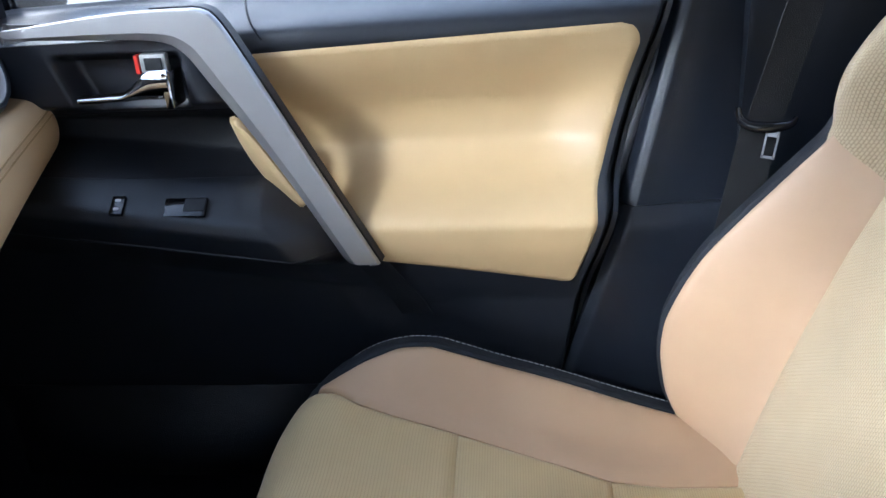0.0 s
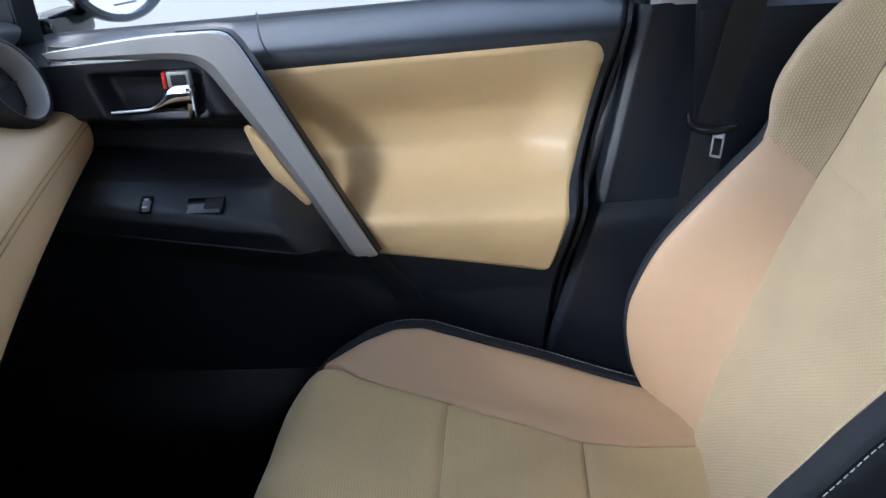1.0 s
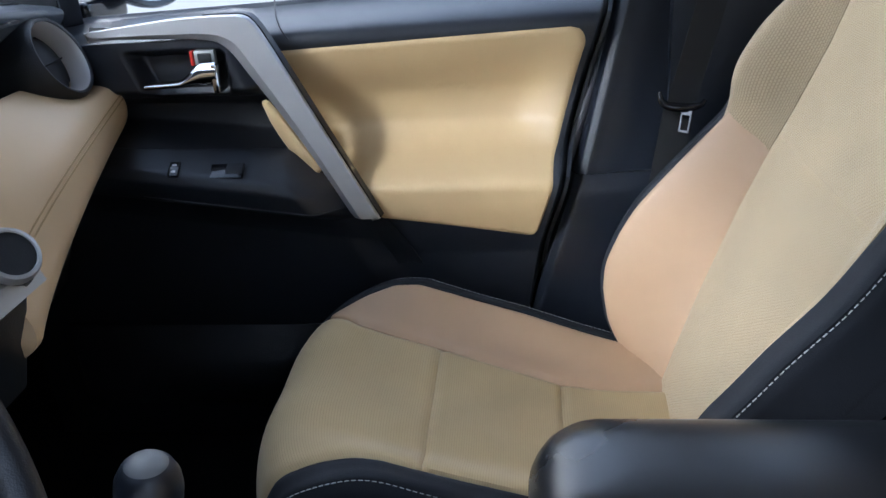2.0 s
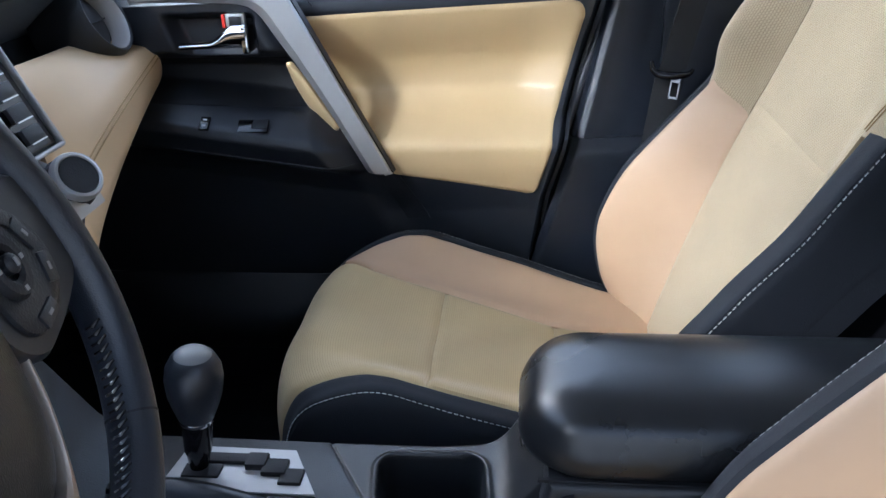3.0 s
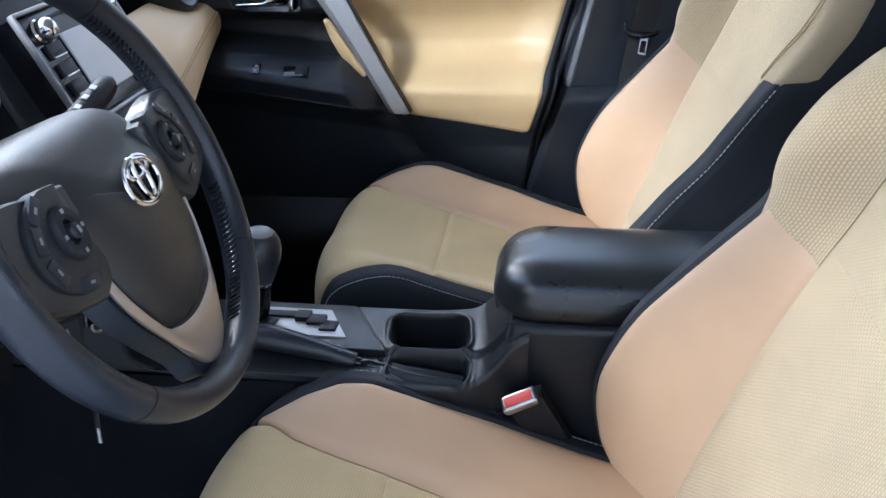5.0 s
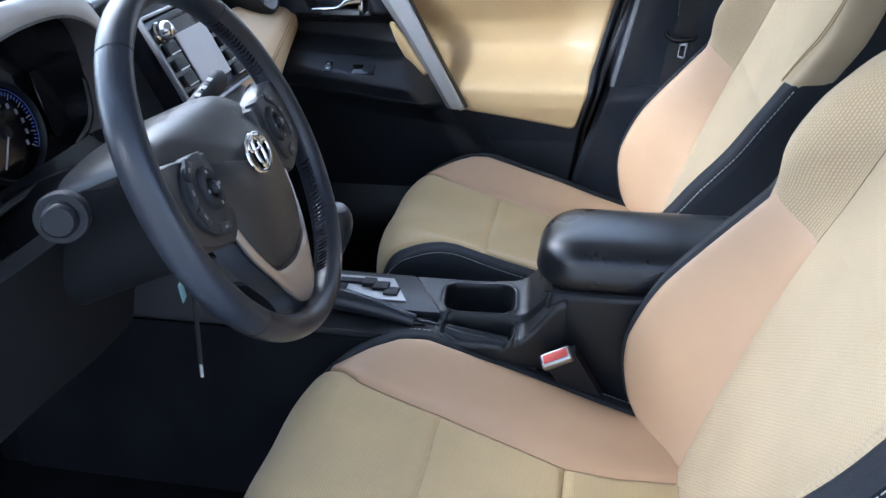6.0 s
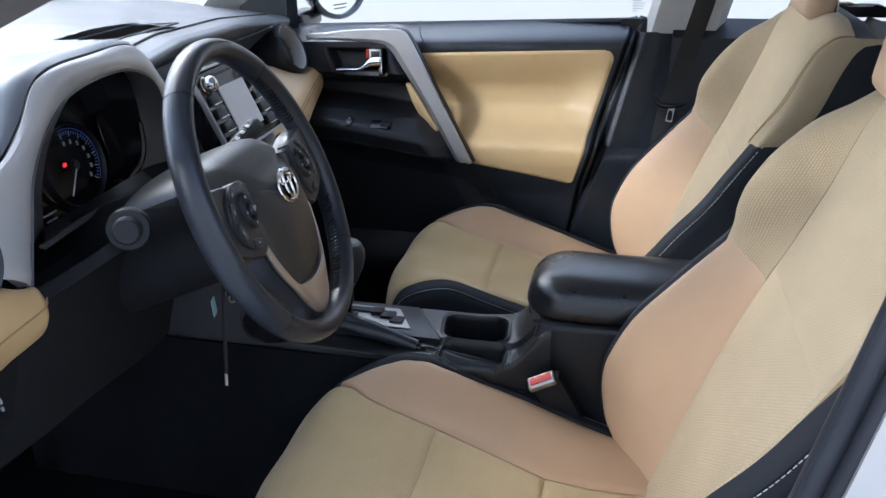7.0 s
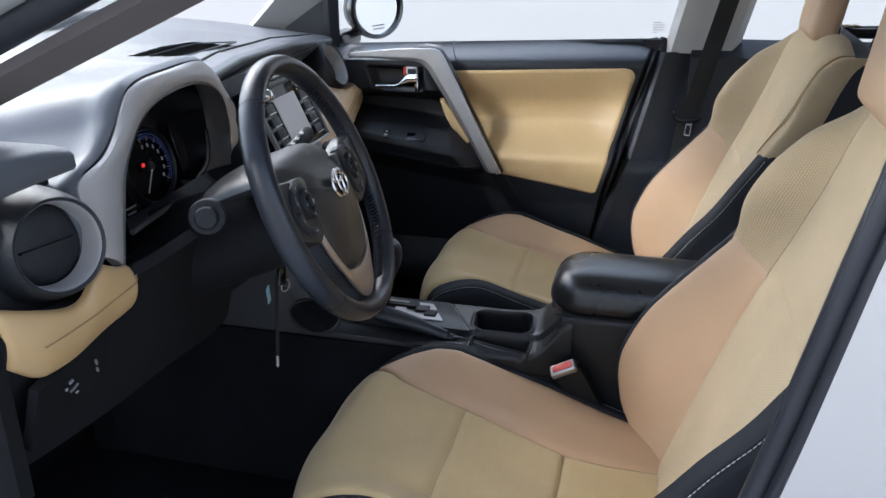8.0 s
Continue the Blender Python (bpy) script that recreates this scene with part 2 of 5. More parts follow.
def prism(outline, low, high, axis="y", bevel=0.0, seg=2):
    """An outline in the other two axes, drawn out along one axis."""
    bm = bmesh.new()

    def put(p, h):
        return {"x": (h, p[0], p[1]), "y": (p[0], h, p[1]), "z": (p[0], p[1], h)}[axis]

    a = [bm.verts.new(put(p, low)) for p in outline]
    b = [bm.verts.new(put(p, high)) for p in outline]
    n = len(outline)
    bm.faces.new(a[::-1])
    bm.faces.new(b)
    for i in range(n):
        bm.faces.new((a[i], a[(i + 1) % n], b[(i + 1) % n], b[i]))
    bmesh.ops.recalc_face_normals(bm, faces=bm.faces)
    if bevel:
        ends = [e for e in bm.edges if all(v in a for v in e.verts) or all(v in b for v in e.verts)]
        bmesh.ops.bevel(bm, geom=ends, offset=bevel, segments=seg, profile=0.6, affect="EDGES")
    return bm


def tube(points, radius, sides=12, closed=False, flat=1.0, up=(0, 0, 1), turn=None):
    """A rod along points; radius a number or a list; flat squeezes it along its second side."""
    p = [Vector(q) for q in points]
    n = len(p)
    bm = bmesh.new()
    rings = []
    for i in range(n):
        a, b = (p[(i - 1) % n], p[(i + 1) % n]) if closed else (p[max(i - 1, 0)], p[min(i + 1, n - 1)])
        t = (b - a).normalized()
        s = t.cross(Vector(up))
        s = s.normalized() if s.length > 1e-6 else t.orthogonal().normalized()
        w = s.cross(t)
        r = radius if np.isscalar(radius) else radius[i]
        rings.append([bm.verts.new(p[i] + s * (r * math.cos(k)) + w * (r * flat * math.sin(k))) for k in np.linspace(0, 2 * math.pi, sides, endpoint=False)])
    for i in range(n if closed else n - 1):
        a, b = rings[i], rings[(i + 1) % n]
        for k in range(sides):
            bm.faces.new((a[k], a[(k + 1) % sides], b[(k + 1) % sides], b[k]))
    if not closed:
        bm.faces.new(rings[0][::-1])
        bm.faces.new(rings[-1])
    bmesh.ops.recalc_face_normals(bm, faces=bm.faces)
    return bm


def lathe(profile, m, sides=40):
    """(radius, height) pairs turned about z, then moved by m."""
    bm = bmesh.new()
    rings = []
    for r, h in profile:
        if r < 1e-6:
            rings.append([bm.verts.new((0, 0, h))])
        else:
            rings.append([bm.verts.new((r * math.cos(k), r * math.sin(k), h)) for k in np.linspace(0, 2 * math.pi, sides, endpoint=False)])
    for a, b in zip(rings, rings[1:]):
        for k in range(sides):
            q = [a[k % len(a)], a[(k + 1) % len(a)], b[(k + 1) % len(b)], b[k % len(b)]]
            q = list(dict.fromkeys(q))
            if len(q) > 2:
                bm.faces.new(q)
    bmesh.ops.recalc_face_normals(bm, faces=bm.faces)
    bmesh.ops.transform(bm, matrix=m, verts=bm.verts)
    return bm


def join(*bms):
    out = bmesh.new()
    for b in bms:
        me = bpy.data.meshes.new("part")
        b.to_mesh(me)
        b.free()
        out.from_mesh(me)
        bpy.data.meshes.remove(me)
    return out


def stitches(points, length=0.005, gap=0.0026, wide=0.0007, lift=0.0):
    """Short thread dashes along a smooth curve."""
    p = spline(points, 400)
    run = np.concatenate([[0], np.cumsum(np.linalg.norm(np.diff(p, axis=0), axis=1))])
    out, at = bmesh.new(), 0.0
    while at + length < run[-1]:
        ends = [Vector([np.interp(at + d, run, p[:, k]) for k in range(3)]) for d in (0, length)]
        t = (ends[1] - ends[0]).normalized()
        s = t.orthogonal().normalized()
        w = t.cross(s)
        rings = [[out.verts.new(e + (s * math.cos(k) + w * math.sin(k)) * wide) for k in (0.8, 2.4, 3.9, 5.5)] for e in ends]
        for k in range(4):
            out.faces.new((rings[0][k], rings[0][(k + 1) % 4], rings[1][(k + 1) % 4], rings[1][k]))
        out.faces.new(rings[0][::-1])
        out.faces.new(rings[1])
        at += length + gap
    return out


def facing(at, normal, up=(0, 0, 1)):
    """A frame at a place: its z along normal, its y as near to up as may be."""
    n = Vector(normal).normalized()
    x = Vector(up).cross(n).normalized()
    y = n.cross(x)
    m = Matrix((x, y, n)).transposed().to_4x4()
    m.translation = at
    return m


# ---- surroundings ----
solid("ground", span(-60, 60, -60, 60, -0.1, 0.0), CONCRETE, "pale grey concrete ground under the car", "ground", kind="structure")
# Self-lit sheet in place of the bright outdoors past the windows.
solid("backdrop", span(-9, 9, 3.6, 3.7, 0.0, 2.8), BACK_GLOW, "plain self-lit white backdrop beyond the car windows", "backdrop", kind="structure")
# Unseen wall behind the camera, added to cut sky light on the driver side.
solid("sky_block_wall", span(-9, 9, -4.3, -4.2, 0.0, 3.8), CONCRETE, "plain unseen wall added to hold back low sky light", "wall", kind="structure")


# ---- the car's shell ----
solid("floor", span(-1.05, 1.3, -0.72, 0.83, 0.33, 0.36), CARPET, "black carpeted car floor", "floor", kind="structure")
solid("firewall", prism([(-1.05, 0.33), (-0.98, 0.33), (-0.80, 0.62), (-0.80, 1.0), (-1.05, 1.1)], -0.76, 0.80, "y"), CARPET, "dark carpeted firewall under the dashboard", "firewall", kind="structure")
solid("kick_panel", span(-1.10, -0.79, 0.735, 0.84, 0.30, 1.16), DULL_BLACK, "black kick panel beside the passenger footwell", "kick panel", kind="structure")
solid("kick_panel", span(-1.10, -0.79, -0.84, -0.745, 0.30, 1.10), DULL_BLACK, "black kick panel beside the driver footwell", "kick panel", kind="structure")
solid("ceiling", sheet(lambda a, b: (-0.42 + 1.9 * a, -0.60 + 1.2 * b, 1.60 + 0.05 * math.sin(math.pi * a) + 0.03 * math.sin(math.pi * b)), 16, 12, 0.03, flip=True), GREY_TRIM, "light grey fabric roof lining", "ceiling", kind="structure")
solid("roof", sheet(lambda a, b: (-0.45 + 2.0 * a, -0.66 + 1.32 * b, 1.665 + 0.05 * math.sin(math.pi * a) + 0.03 * math.sin(math.pi * b)), 16, 12, 0.01), PAINT, "white painted car roof panel", "roof", kind="structure")
solid("rear_bulkhead", span(1.28, 1.34, -0.76, 0.76, 0.33, 1.62), DULL_BLACK, "dark rear end of the car cabin", "bulkhead", kind="structure")
solid("hood", sheet(lambda a, b: (-2.3 + 0.98 * a, -0.72 + 1.44 * b, 1.0 + 0.10 * a + 0.05 * math.sin(math.pi * b)), 10, 10, 0.02), PAINT, "white painted engine hood", "hood", kind="structure")

# ---- passenger door ----
def rear_of_pull(x, z):
    return step(-0.035, 0.03, x - (-0.312 + (1.09 - z) * 0.5))


def eased(zs, ys, soft):
    """A profile over height, rounded off at its corners."""
    at = np.arange(0.30, 1.24, 0.001)
    line = np.interp(at, zs, ys)
    k = np.exp(-0.5 * (np.arange(-30, 31) * 0.001 / soft) ** 2)
    return at, np.convolve(np.pad(line, 30, mode="edge"), k / k.sum(), mode="valid")


FRONT_AT, FRONT_Y = eased([0.36, 0.60, 0.80, 0.842, 0.862, 0.895, 0.912, 0.942, 0.958, 1.0, 1.018, 1.035, 1.11, 1.128, 1.140, 1.15],
                          [0.67, 0.662, 0.645, 0.618, 0.572, 0.560, 0.567, 0.618, 0.690, 0.698, 0.664, 0.622, 0.618, 0.618, 0.66, 0.785], 0.0028)
REAR_AT, REAR_Y = eased([0.36, 0.60, 0.74, 0.775, 0.83, 0.868, 0.880, 0.893, 0.908, 0.950, 1.0, 1.05, 1.08, 1.092, 1.112, 1.13, 1.145, 1.155],
                        [0.67, 0.668, 0.668, 0.654, 0.634, 0.628, 0.634, 0.664, 0.696, 0.716, 0.714, 0.698, 0.686, 0.680, 0.684, 0.712, 0.765, 0.79], 0.0070)


def door_y(x, z):
    zf = z + 0.14 * (x + 0.33) * (1 - step(0.95, 1.02, z))
    front = np.interp(zf, FRONT_AT, FRONT_Y)
    rear = np.interp(z, REAR_AT, REAR_Y) + 0.11 * (x + 0.02) * step(0.90, 1.06, z)
    border = np.interp(z, [0.77, 0.86, 0.90, 1.095], [0.121, 0.146, 0.153, 0.208])
    bowl = step(0.895, 0.950, z) * (1 - step(0.97, 1.07, z)) * step(-0.30, -0.20, x)
    rear += 0.020 * bowl * (1 - step(0.0, 0.085, x - border + 0.085)) - 0.007 * step(-0.11, 0.0, x - border) * step(0.87, 0.95, z) * (1 - step(1.06, 1.09, z))
    w = rear_of_pull(x, z)
    y = front * (1 - w) + rear * w
    cup = step(-0.492, -0.470, x - 0.3 * (1.09 - z)) * (1 - step(-0.347, -0.331, x)) * step(1.022, 1.037, z) * (1 - step(1.084, 1.101, z))
    return float(y + 0.032 * cup)


door = thing("door_1", (-0.25, 0.75, 0.36), "closed black front passenger car door with beige leather panel", "car door", kind="structure")


def door_end(z):
    return float(np.interp(z, [0.36, 0.77, 0.86, 0.90, 1.095, 1.155], [0.075, 0.141, 0.166, 0.173, 0.228, 0.246]))


def belt_lift(x, z):
    return float(np.interp(x, [-0.66, 0.26], [-0.032, 0.001])) * step(1.10, 1.15, z)


def door_skin(a, b):
    z = 0.36 + 0.795 * b
    x = -0.80 + (door_end(z) + 0.80) * a
    return (x, door_y(x, z) + 0.03 * step(0.988, 1.0, a), z + belt_lift(x, z))


skin = part("panel", sheet(door_skin, 320, 330, 0.012), SOFT_BLACK, door, "black soft-touch moulded door panel")
part("outer_skin", span(-0.86, 0.24, 0.815, 0.835, 0.30, 1.118, 0.004), PAINT, door, "white painted outer door skin")


def beige(a, b):
    z0, z1 = 0.817 - 0.045 * a, 1.082 + 0.013 * a
    z = z0 + (z1 - z0) * b
    left = -0.142 - 0.165 * (z - 0.813) / 0.272
    right = np.interp(z, [0.77, 0.86, 0.90, 1.095], [0.121, 0.146, 0.153, 0.208])
    for r, d in ((0.034, z1 - z), (0.014, z - z0)):
        if d < r:
            right -= r - math.sqrt(max(r * r - (r - d) ** 2, 0))
    x = left + (right - left) * a
    return (x, door_y(x, z) - 0.004, z)


part("insert", sheet(beige, 70, 70, 0.008, (0.36, 0.30), 0.0045, 0.007), DOOR_LEATHER, door, "smooth beige leather door insert with armrest fold")


SIL_OUT = spline([(-0.536, 1.131), (-0.40, 1.146), (-0.318, 1.149), (-0.292, 1.147), (-0.276, 1.134), (-0.251, 1.088), (-0.190, 0.966), (-0.121, 0.829)], 61)
SIL_IN = spline([(-0.526, 1.119), (-0.42, 1.115), (-0.352, 1.111), (-0.325, 1.097), (-0.300, 1.06), (-0.235, 0.957), (-0.166, 0.829)], 61)


def silver(a, b):
    out, inn = SIL_OUT[round(a * 60)], SIL_IN[round(a * 60)]
    x, z = inn + (out - inn) * b
    hump = float(np.interp(b, [0, 0.07, 0.30, 0.93, 1], [0.0, 0.004, 0.0100, 0.0090, 0.003]))
    return (x, 0.612 - hump + 0.004 * (1 - step(0.0, 0.06, a)), z)


part("pull_trim", sheet(silver, 60, 30, 0.016, (0.5, 0.045), 0.0015, 0.002), SILVER, door, "satin silver angled pull handle trim", 13)
part("pull_edge", sheet(lambda a, b: [p + q for p, q in zip(silver(0.3 + 0.7 * a, 1.0), (0.002 * b, 0.004 + 0.012 * b, 0.001 * b))], 40, 4, 0.003), SOFT_BLACK, door)


SLV_L = spline([(-0.297, 1.012), (-0.286, 0.974), (-0.264, 0.932), (-0.226, 0.886)], 41)
SLV_R = spline([(-0.284, 1.012), (-0.262, 0.985), (-0.238, 0.945), (-0.213, 0.905)], 41)


def sliver(a, b):
    l, r = SLV_L[round(a * 40)], SLV_R[round(a * 40)]
    x, z = l + (r - l) * b
    return (x, 0.640 - 0.018 * b - 0.003 * math.sin(math.pi * b), z)


# Darker sheet over the wall above the switch shelf stands for its shade.
part("recess_shade", sheet(lambda a, b: (lambda x, z: (x, door_y(x, z) - 0.002, z))(-0.78 + (0.48 + 0.04 * (1 - b)) * a, 0.958 - 0.04 * (a - 0.5) * (1 - b) + 0.058 * b), 60, 24, 0.001), DULL_BLACK, door)
part("pull_insert", sheet(sliver, 40, 8, 0.006, (0.14, 0.02), 0.003, 0.004), DOOR_LEATHER, door, "beige leather pull handle lining")
part("seam", tube([(x, door_y(x, z) - 0.001, z) for x, z in [(-0.48 + 0.3 * t, 0.887 - 0.043 * t) for t in np.linspace(0, 1, 30)]], 0.0012, 6), PLASTIC, door)
lever = part("lever", sheet(lambda a, b: (-0.463 + 0.118 * a, 0.618 - 0.014 * a - 0.006 * math.sin(math.pi * b), 1.0455 + 0.008 * a + 0.012 * step(0.45, 0.85, a) + (b - 0.5) * (0.010 + 0.022 * step(0.45, 0.85, a))), 30, 10, 0.010), CHROME, door, "chrome inner door lever")
part("lever_end", span(-0.352, -0.342, 0.600, 0.640, 1.036, 1.078, 0.003), CHROME, lever)
lock = part("lock_tab", span(-0.378, -0.347, 0.612, 0.625, 1.076, 1.098, 0.003), SILVER, door, "silver lock tab with red mark")
part("lock_mark", span(-0.384, -0.379, 0.612, 0.622, 1.076, 1.097, 0.001), RED, lock, "red lock mark")
part("lock_face", span(-0.371, -0.351, 0.6085, 0.6115, 1.080, 1.094, 0.001), DULL_BLACK, lock)


def shelf(x, z, w, h, name, mat, lift, parent, label=""):
    n = Vector((0, -0.55, 0.83))
    m = facing((x, door_y(x, z) - 0.001, z), n)
    return part(name, box((w, h, lift * 2), m.translation, 0.0012, 2, m.to_3x3().to_4x4()), mat, parent, label)


sw = shelf(-0.424, 0.929, 0.016, 0.026, "lock_switch", GLOSS_BLACK, 0.003, door, "black rocker lock switch with pale marks")
for dz in (-0.006, 0.006):
    shelf(-0.424, 0.929 + dz * 0.55, 0.007, 0.004, "mark", PRINT, 0.0042, sw)
ws = shelf(-0.345, 0.922, 0.052, 0.026, "window_switch_plate", GLOSS_BLACK, 0.0025, door, "gloss black window switch plate")
shelf(-0.333, 0.922, 0.026, 0.018, "window_switch", DULL_BLACK, 0.0055, ws)
def lower_strip(a, b):
    x = mixed(-0.164, -0.123, b) + 0.055 * a
    z = 0.826 - 0.105 * a
    return (x, door_y(x, z) - 0.004, z)


part("lower_strip", sheet(lower_strip, 20, 6, 0.006, (0.12, 0.04), 0.002, 0.004), PLASTIC, door, "black lower end of the pull trim")
part("map_pocket", sheet(lambda a, b: (-0.72 + 0.62 * a, 0.655 - 0.05 * math.sin(math.pi * b) * math.sin(math.pi * min(1, a * 1.3)) ** 0.5 if a < 0.77 else 0.655, 0.44 + 0.17 * b), 30, 10, 0.008, flip=False), PLASTIC, door, "black door map pocket")
part("door_edge", sheet(lambda a, b: (door_end(0.36 + 0.79 * a), (door_y(door_end(0.36 + 0.79 * a), 0.36 + 0.79 * a) + 0.02) * (1 - b) + 0.825 * b, 0.36 + 0.79 * a), 40, 6, 0.006), SOFT_BLACK, door)
part("pad_seam", tube([(-0.283 + 0.038 * t, door_y(-0.283 + 0.038 * t, 1.148 - 0.048 * t) - 0.0008, 1.148 - 0.048 * t) for t in np.linspace(0, 1, 12)], 0.0014, 6), DULL_BLACK, door)
part("belt_seal", sheet(lambda a, b: (-0.66 + 0.92 * a, 0.782 + 0.014 * b, 1.150 + belt_lift(-0.66 + 0.92 * a, 1.15) + 0.008 * math.sin(math.pi * b)), 20, 4, 0.006), RUBBER, door, "black rubber window belt seal")

# window and outer mirror
win = thing("window_1", (-0.2, 0.80, 1.14), "clear front passenger side window with small print", "window", kind="structure")
pane = part("pane", sheet(lambda a, b: (-0.63 + 0.95 * a, 0.806 - 0.165 * b, 1.115 + 0.475 * b), 8, 8, 0.004), PANE, win, "clear glass pane")
pane.visible_shadow = False
for k in range(5):
    part("print_line", span(0.232, 0.232 + (0.02, 0.028, 0.026, 0.024, 0.010)[k], 0.762, 0.763, 1.200 - 0.006 * k, 1.2015 - 0.006 * k), GREY_PRINT, win)
part("front_post", sheet(lambda a, b: (-0.652 + 0.014 * b + 0.030 * a, 0.785 - 0.06 * a - 0.008 * math.sin(math.pi * b), 1.11 + 0.26 * a), 12, 4, 0.02), RUBBER, win, "black window frame post")
mir = thing("side_mirror", (-0.56, 0.97, 1.12), "black passenger side mirror with clear glass", "mirror")
mm = facing((-0.572, 0.958, 1.205), (0.90, -0.43, 0.05)) @ Matrix.Diagonal((1.05, 1.10, 1.0, 1))
part("housing", join(lathe([(0.0, -0.09), (0.05, -0.082), (0.085, -0.05), (0.103, -0.012), (0.104, 0.004), (0.099, 0.010), (0.089, 0.008), (0.088, -0.004), (0, -0.004)], mm @ Matrix.Diagonal((1.0, 0.78, 1, 1)))), GLOSS_BLACK, mir)
part("glass", lathe([(0.0, 0.0), (0.088, 0.0), (0.089, -0.003), (0, -0.003)], mm @ Matrix.Diagonal((1.0, 0.78, 1, 1))), MIRROR, mir, "mirror glass with faint print")
for k, w in enumerate((0.05, 0.044)):
    part("print_line", box((w, 0.003, 0.0006), mm @ Vector((0.0, -0.045 - 0.009 * k, 0.001)), 0, 1, mm.to_3x3().to_4x4()), GREY_PRINT, mir)
part("arm", box((0.06, 0.15, 0.045), (-0.645, 0.862, 1.128), 0.015, 3), GLOSS_BLACK, mir)

# ---- passenger pillars and rear door ----
pil = thing("pillar_trim", (0.2, 0.72, 0.36), "black grained plastic trim at the foot of the door pillar", "pillar trim", kind="structure")


def pillar(a, b):
    z = 0.862 + 0.268 * a
    x0 = 0.194 + 0.245 * (z - 0.856)
    y0 = 0.692 + 0.215 * (z - 0.856)
    x = x0 + np.interp(b, [0, 0.06, 0.12, 0.2, 0.3, 1], [-0.014, -0.012, -0.005, 0.007, 0.022, 0.20])
    y = y0 + np.interp(b, [0, 0.06, 0.12, 0.2, 0.3, 0.5, 1], [0.05, 0.018, 0.005, 0.0, 0.004, 0.014, 0.03])
    return (x, y, z)


def pillar_low(a, b):
    z = 0.40 + 0.462 * a
    x0 = 0.194 + 0.31 * (z - 0.862)
    y0 = 0.676 + 0.02 * (z - 0.862)
    x = x0 + np.interp(b, [0, 0.08, 0.16, 1], [-0.020, -0.010, 0.004, 0.24])
    y = y0 + np.interp(b, [0, 0.08, 0.16, 0.3, 1], [0.05, 0.008, 0.0, 0.004, 0.02]) + 0.016 * step(0.95, 1.0, a)
    return (x, y, z)


part("upper_panel", sheet(pillar, 24, 60, 0.006, flip=True), PILLAR_BLACK, pil)
part("lower_panel", sheet(pillar_low, 30, 60, 0.006, flip=True), PILLAR_BLACK, pil)
part("ledge", sheet(lambda a, b: [p + (q - p) * a for p, q in zip(pillar_low(1, b), pillar(0, b))], 3, 30, 0.003, flip=True), PLASTIC, pil)
part("door_seal", tube(spline([(0.262, 0.79, 1.16), (0.232, 0.765, 1.05), (0.172, 0.725, 0.87), (0.155, 0.715, 0.80), (0.10, 0.705, 0.62), (0.06, 0.70, 0.45)], 40), 0.011, 10), RUBBER, pil, "black rubber door seal")
part("door_gap", sheet(lambda a, b: (0.04 + 0.170 * a + 0.15 * b, 0.742 + 0.055 * a, 0.36 + 0.795 * a), 20, 2, 0.02), DULL_BLACK, pil)
solid("pillar_cover", sheet(lambda a, b: (0.262 + 0.10 * a + 0.18 * b, 0.758 - 0.13 * a + np.interp(b, [0, 0.1, 0.9, 1], [0.03, 0, 0, 0.03]), 1.127 + 0.48 * a), 20, 20, 0.01, flip=True), GREY_TRIM, "light grey upper door pillar cover", "pillar trim", kind="structure")
solid("rear_door_panel", sheet(lambda a, b: (0.33 + 0.94 * a, np.interp(b, [0, 0.6, 0.95, 1], [0.70, 0.71, 0.735, 0.79]), 0.40 + 0.76 * b), 16, 20, 0.03), SOFT_BLACK, "black rear passenger door panel", "car door", kind="structure")
rwin = solid("window_2", sheet(lambda a, b: (0.46 + 0.8 * a, 0.802 - 0.16 * b, 1.13 + 0.46 * b), 6, 6, 0.004), PANE, "clear rear passenger side window", "window", kind="structure")
rwin.visible_shadow = False
solid("roof_rail", tube(spline([(-0.45, 0.62, 1.56), (0.0, 0.645, 1.61), (0.6, 0.65, 1.62), (1.3, 0.62, 1.60)], 30), 0.045, 10), GREY_TRIM, "light grey roof edge above the side windows", "roof rail", kind="structure")
solid("roof_rail", tube(spline([(-0.45, -0.62, 1.56), (0.0, -0.645, 1.61), (0.6, -0.65, 1.62), (1.3, -0.62, 1.60)], 30), 0.045, 10), GREY_TRIM, "light grey roof edge above the driver opening", "roof rail", kind="structure")
solid("front_pillar", sheet(lambda a, b: (-0.86 + 0.46 * a + 0.10 * b, 0.70 - 0.09 * a + 0.07 * b, 1.17 + 0.40 * a - 0.02 * b), 16, 8, 0.02, flip=True), GREY_TRIM, "light grey front pillar cover beside the windscreen", "pillar trim", kind="structure")
solid("sail_panel", prism([(-0.80, 1.10), (-0.648, 1.10), (-0.640, 1.20), (-0.628, 1.34), (-0.70, 1.34)], 0.745, 0.775, "y", 0.004), PLASTIC, "black plastic corner panel behind the side mirror", "corner panel", kind="structure")
ws_pane = solid("windscreen", sheet(lambda a, b: (-1.30 + 0.86 * a, -0.70 + 1.40 * b, 1.15 + 0.42 * a), 8, 8, 0.005), PANE, "clear sloping windscreen glass", "windscreen", kind="structure")
ws_pane.visible_shadow = False

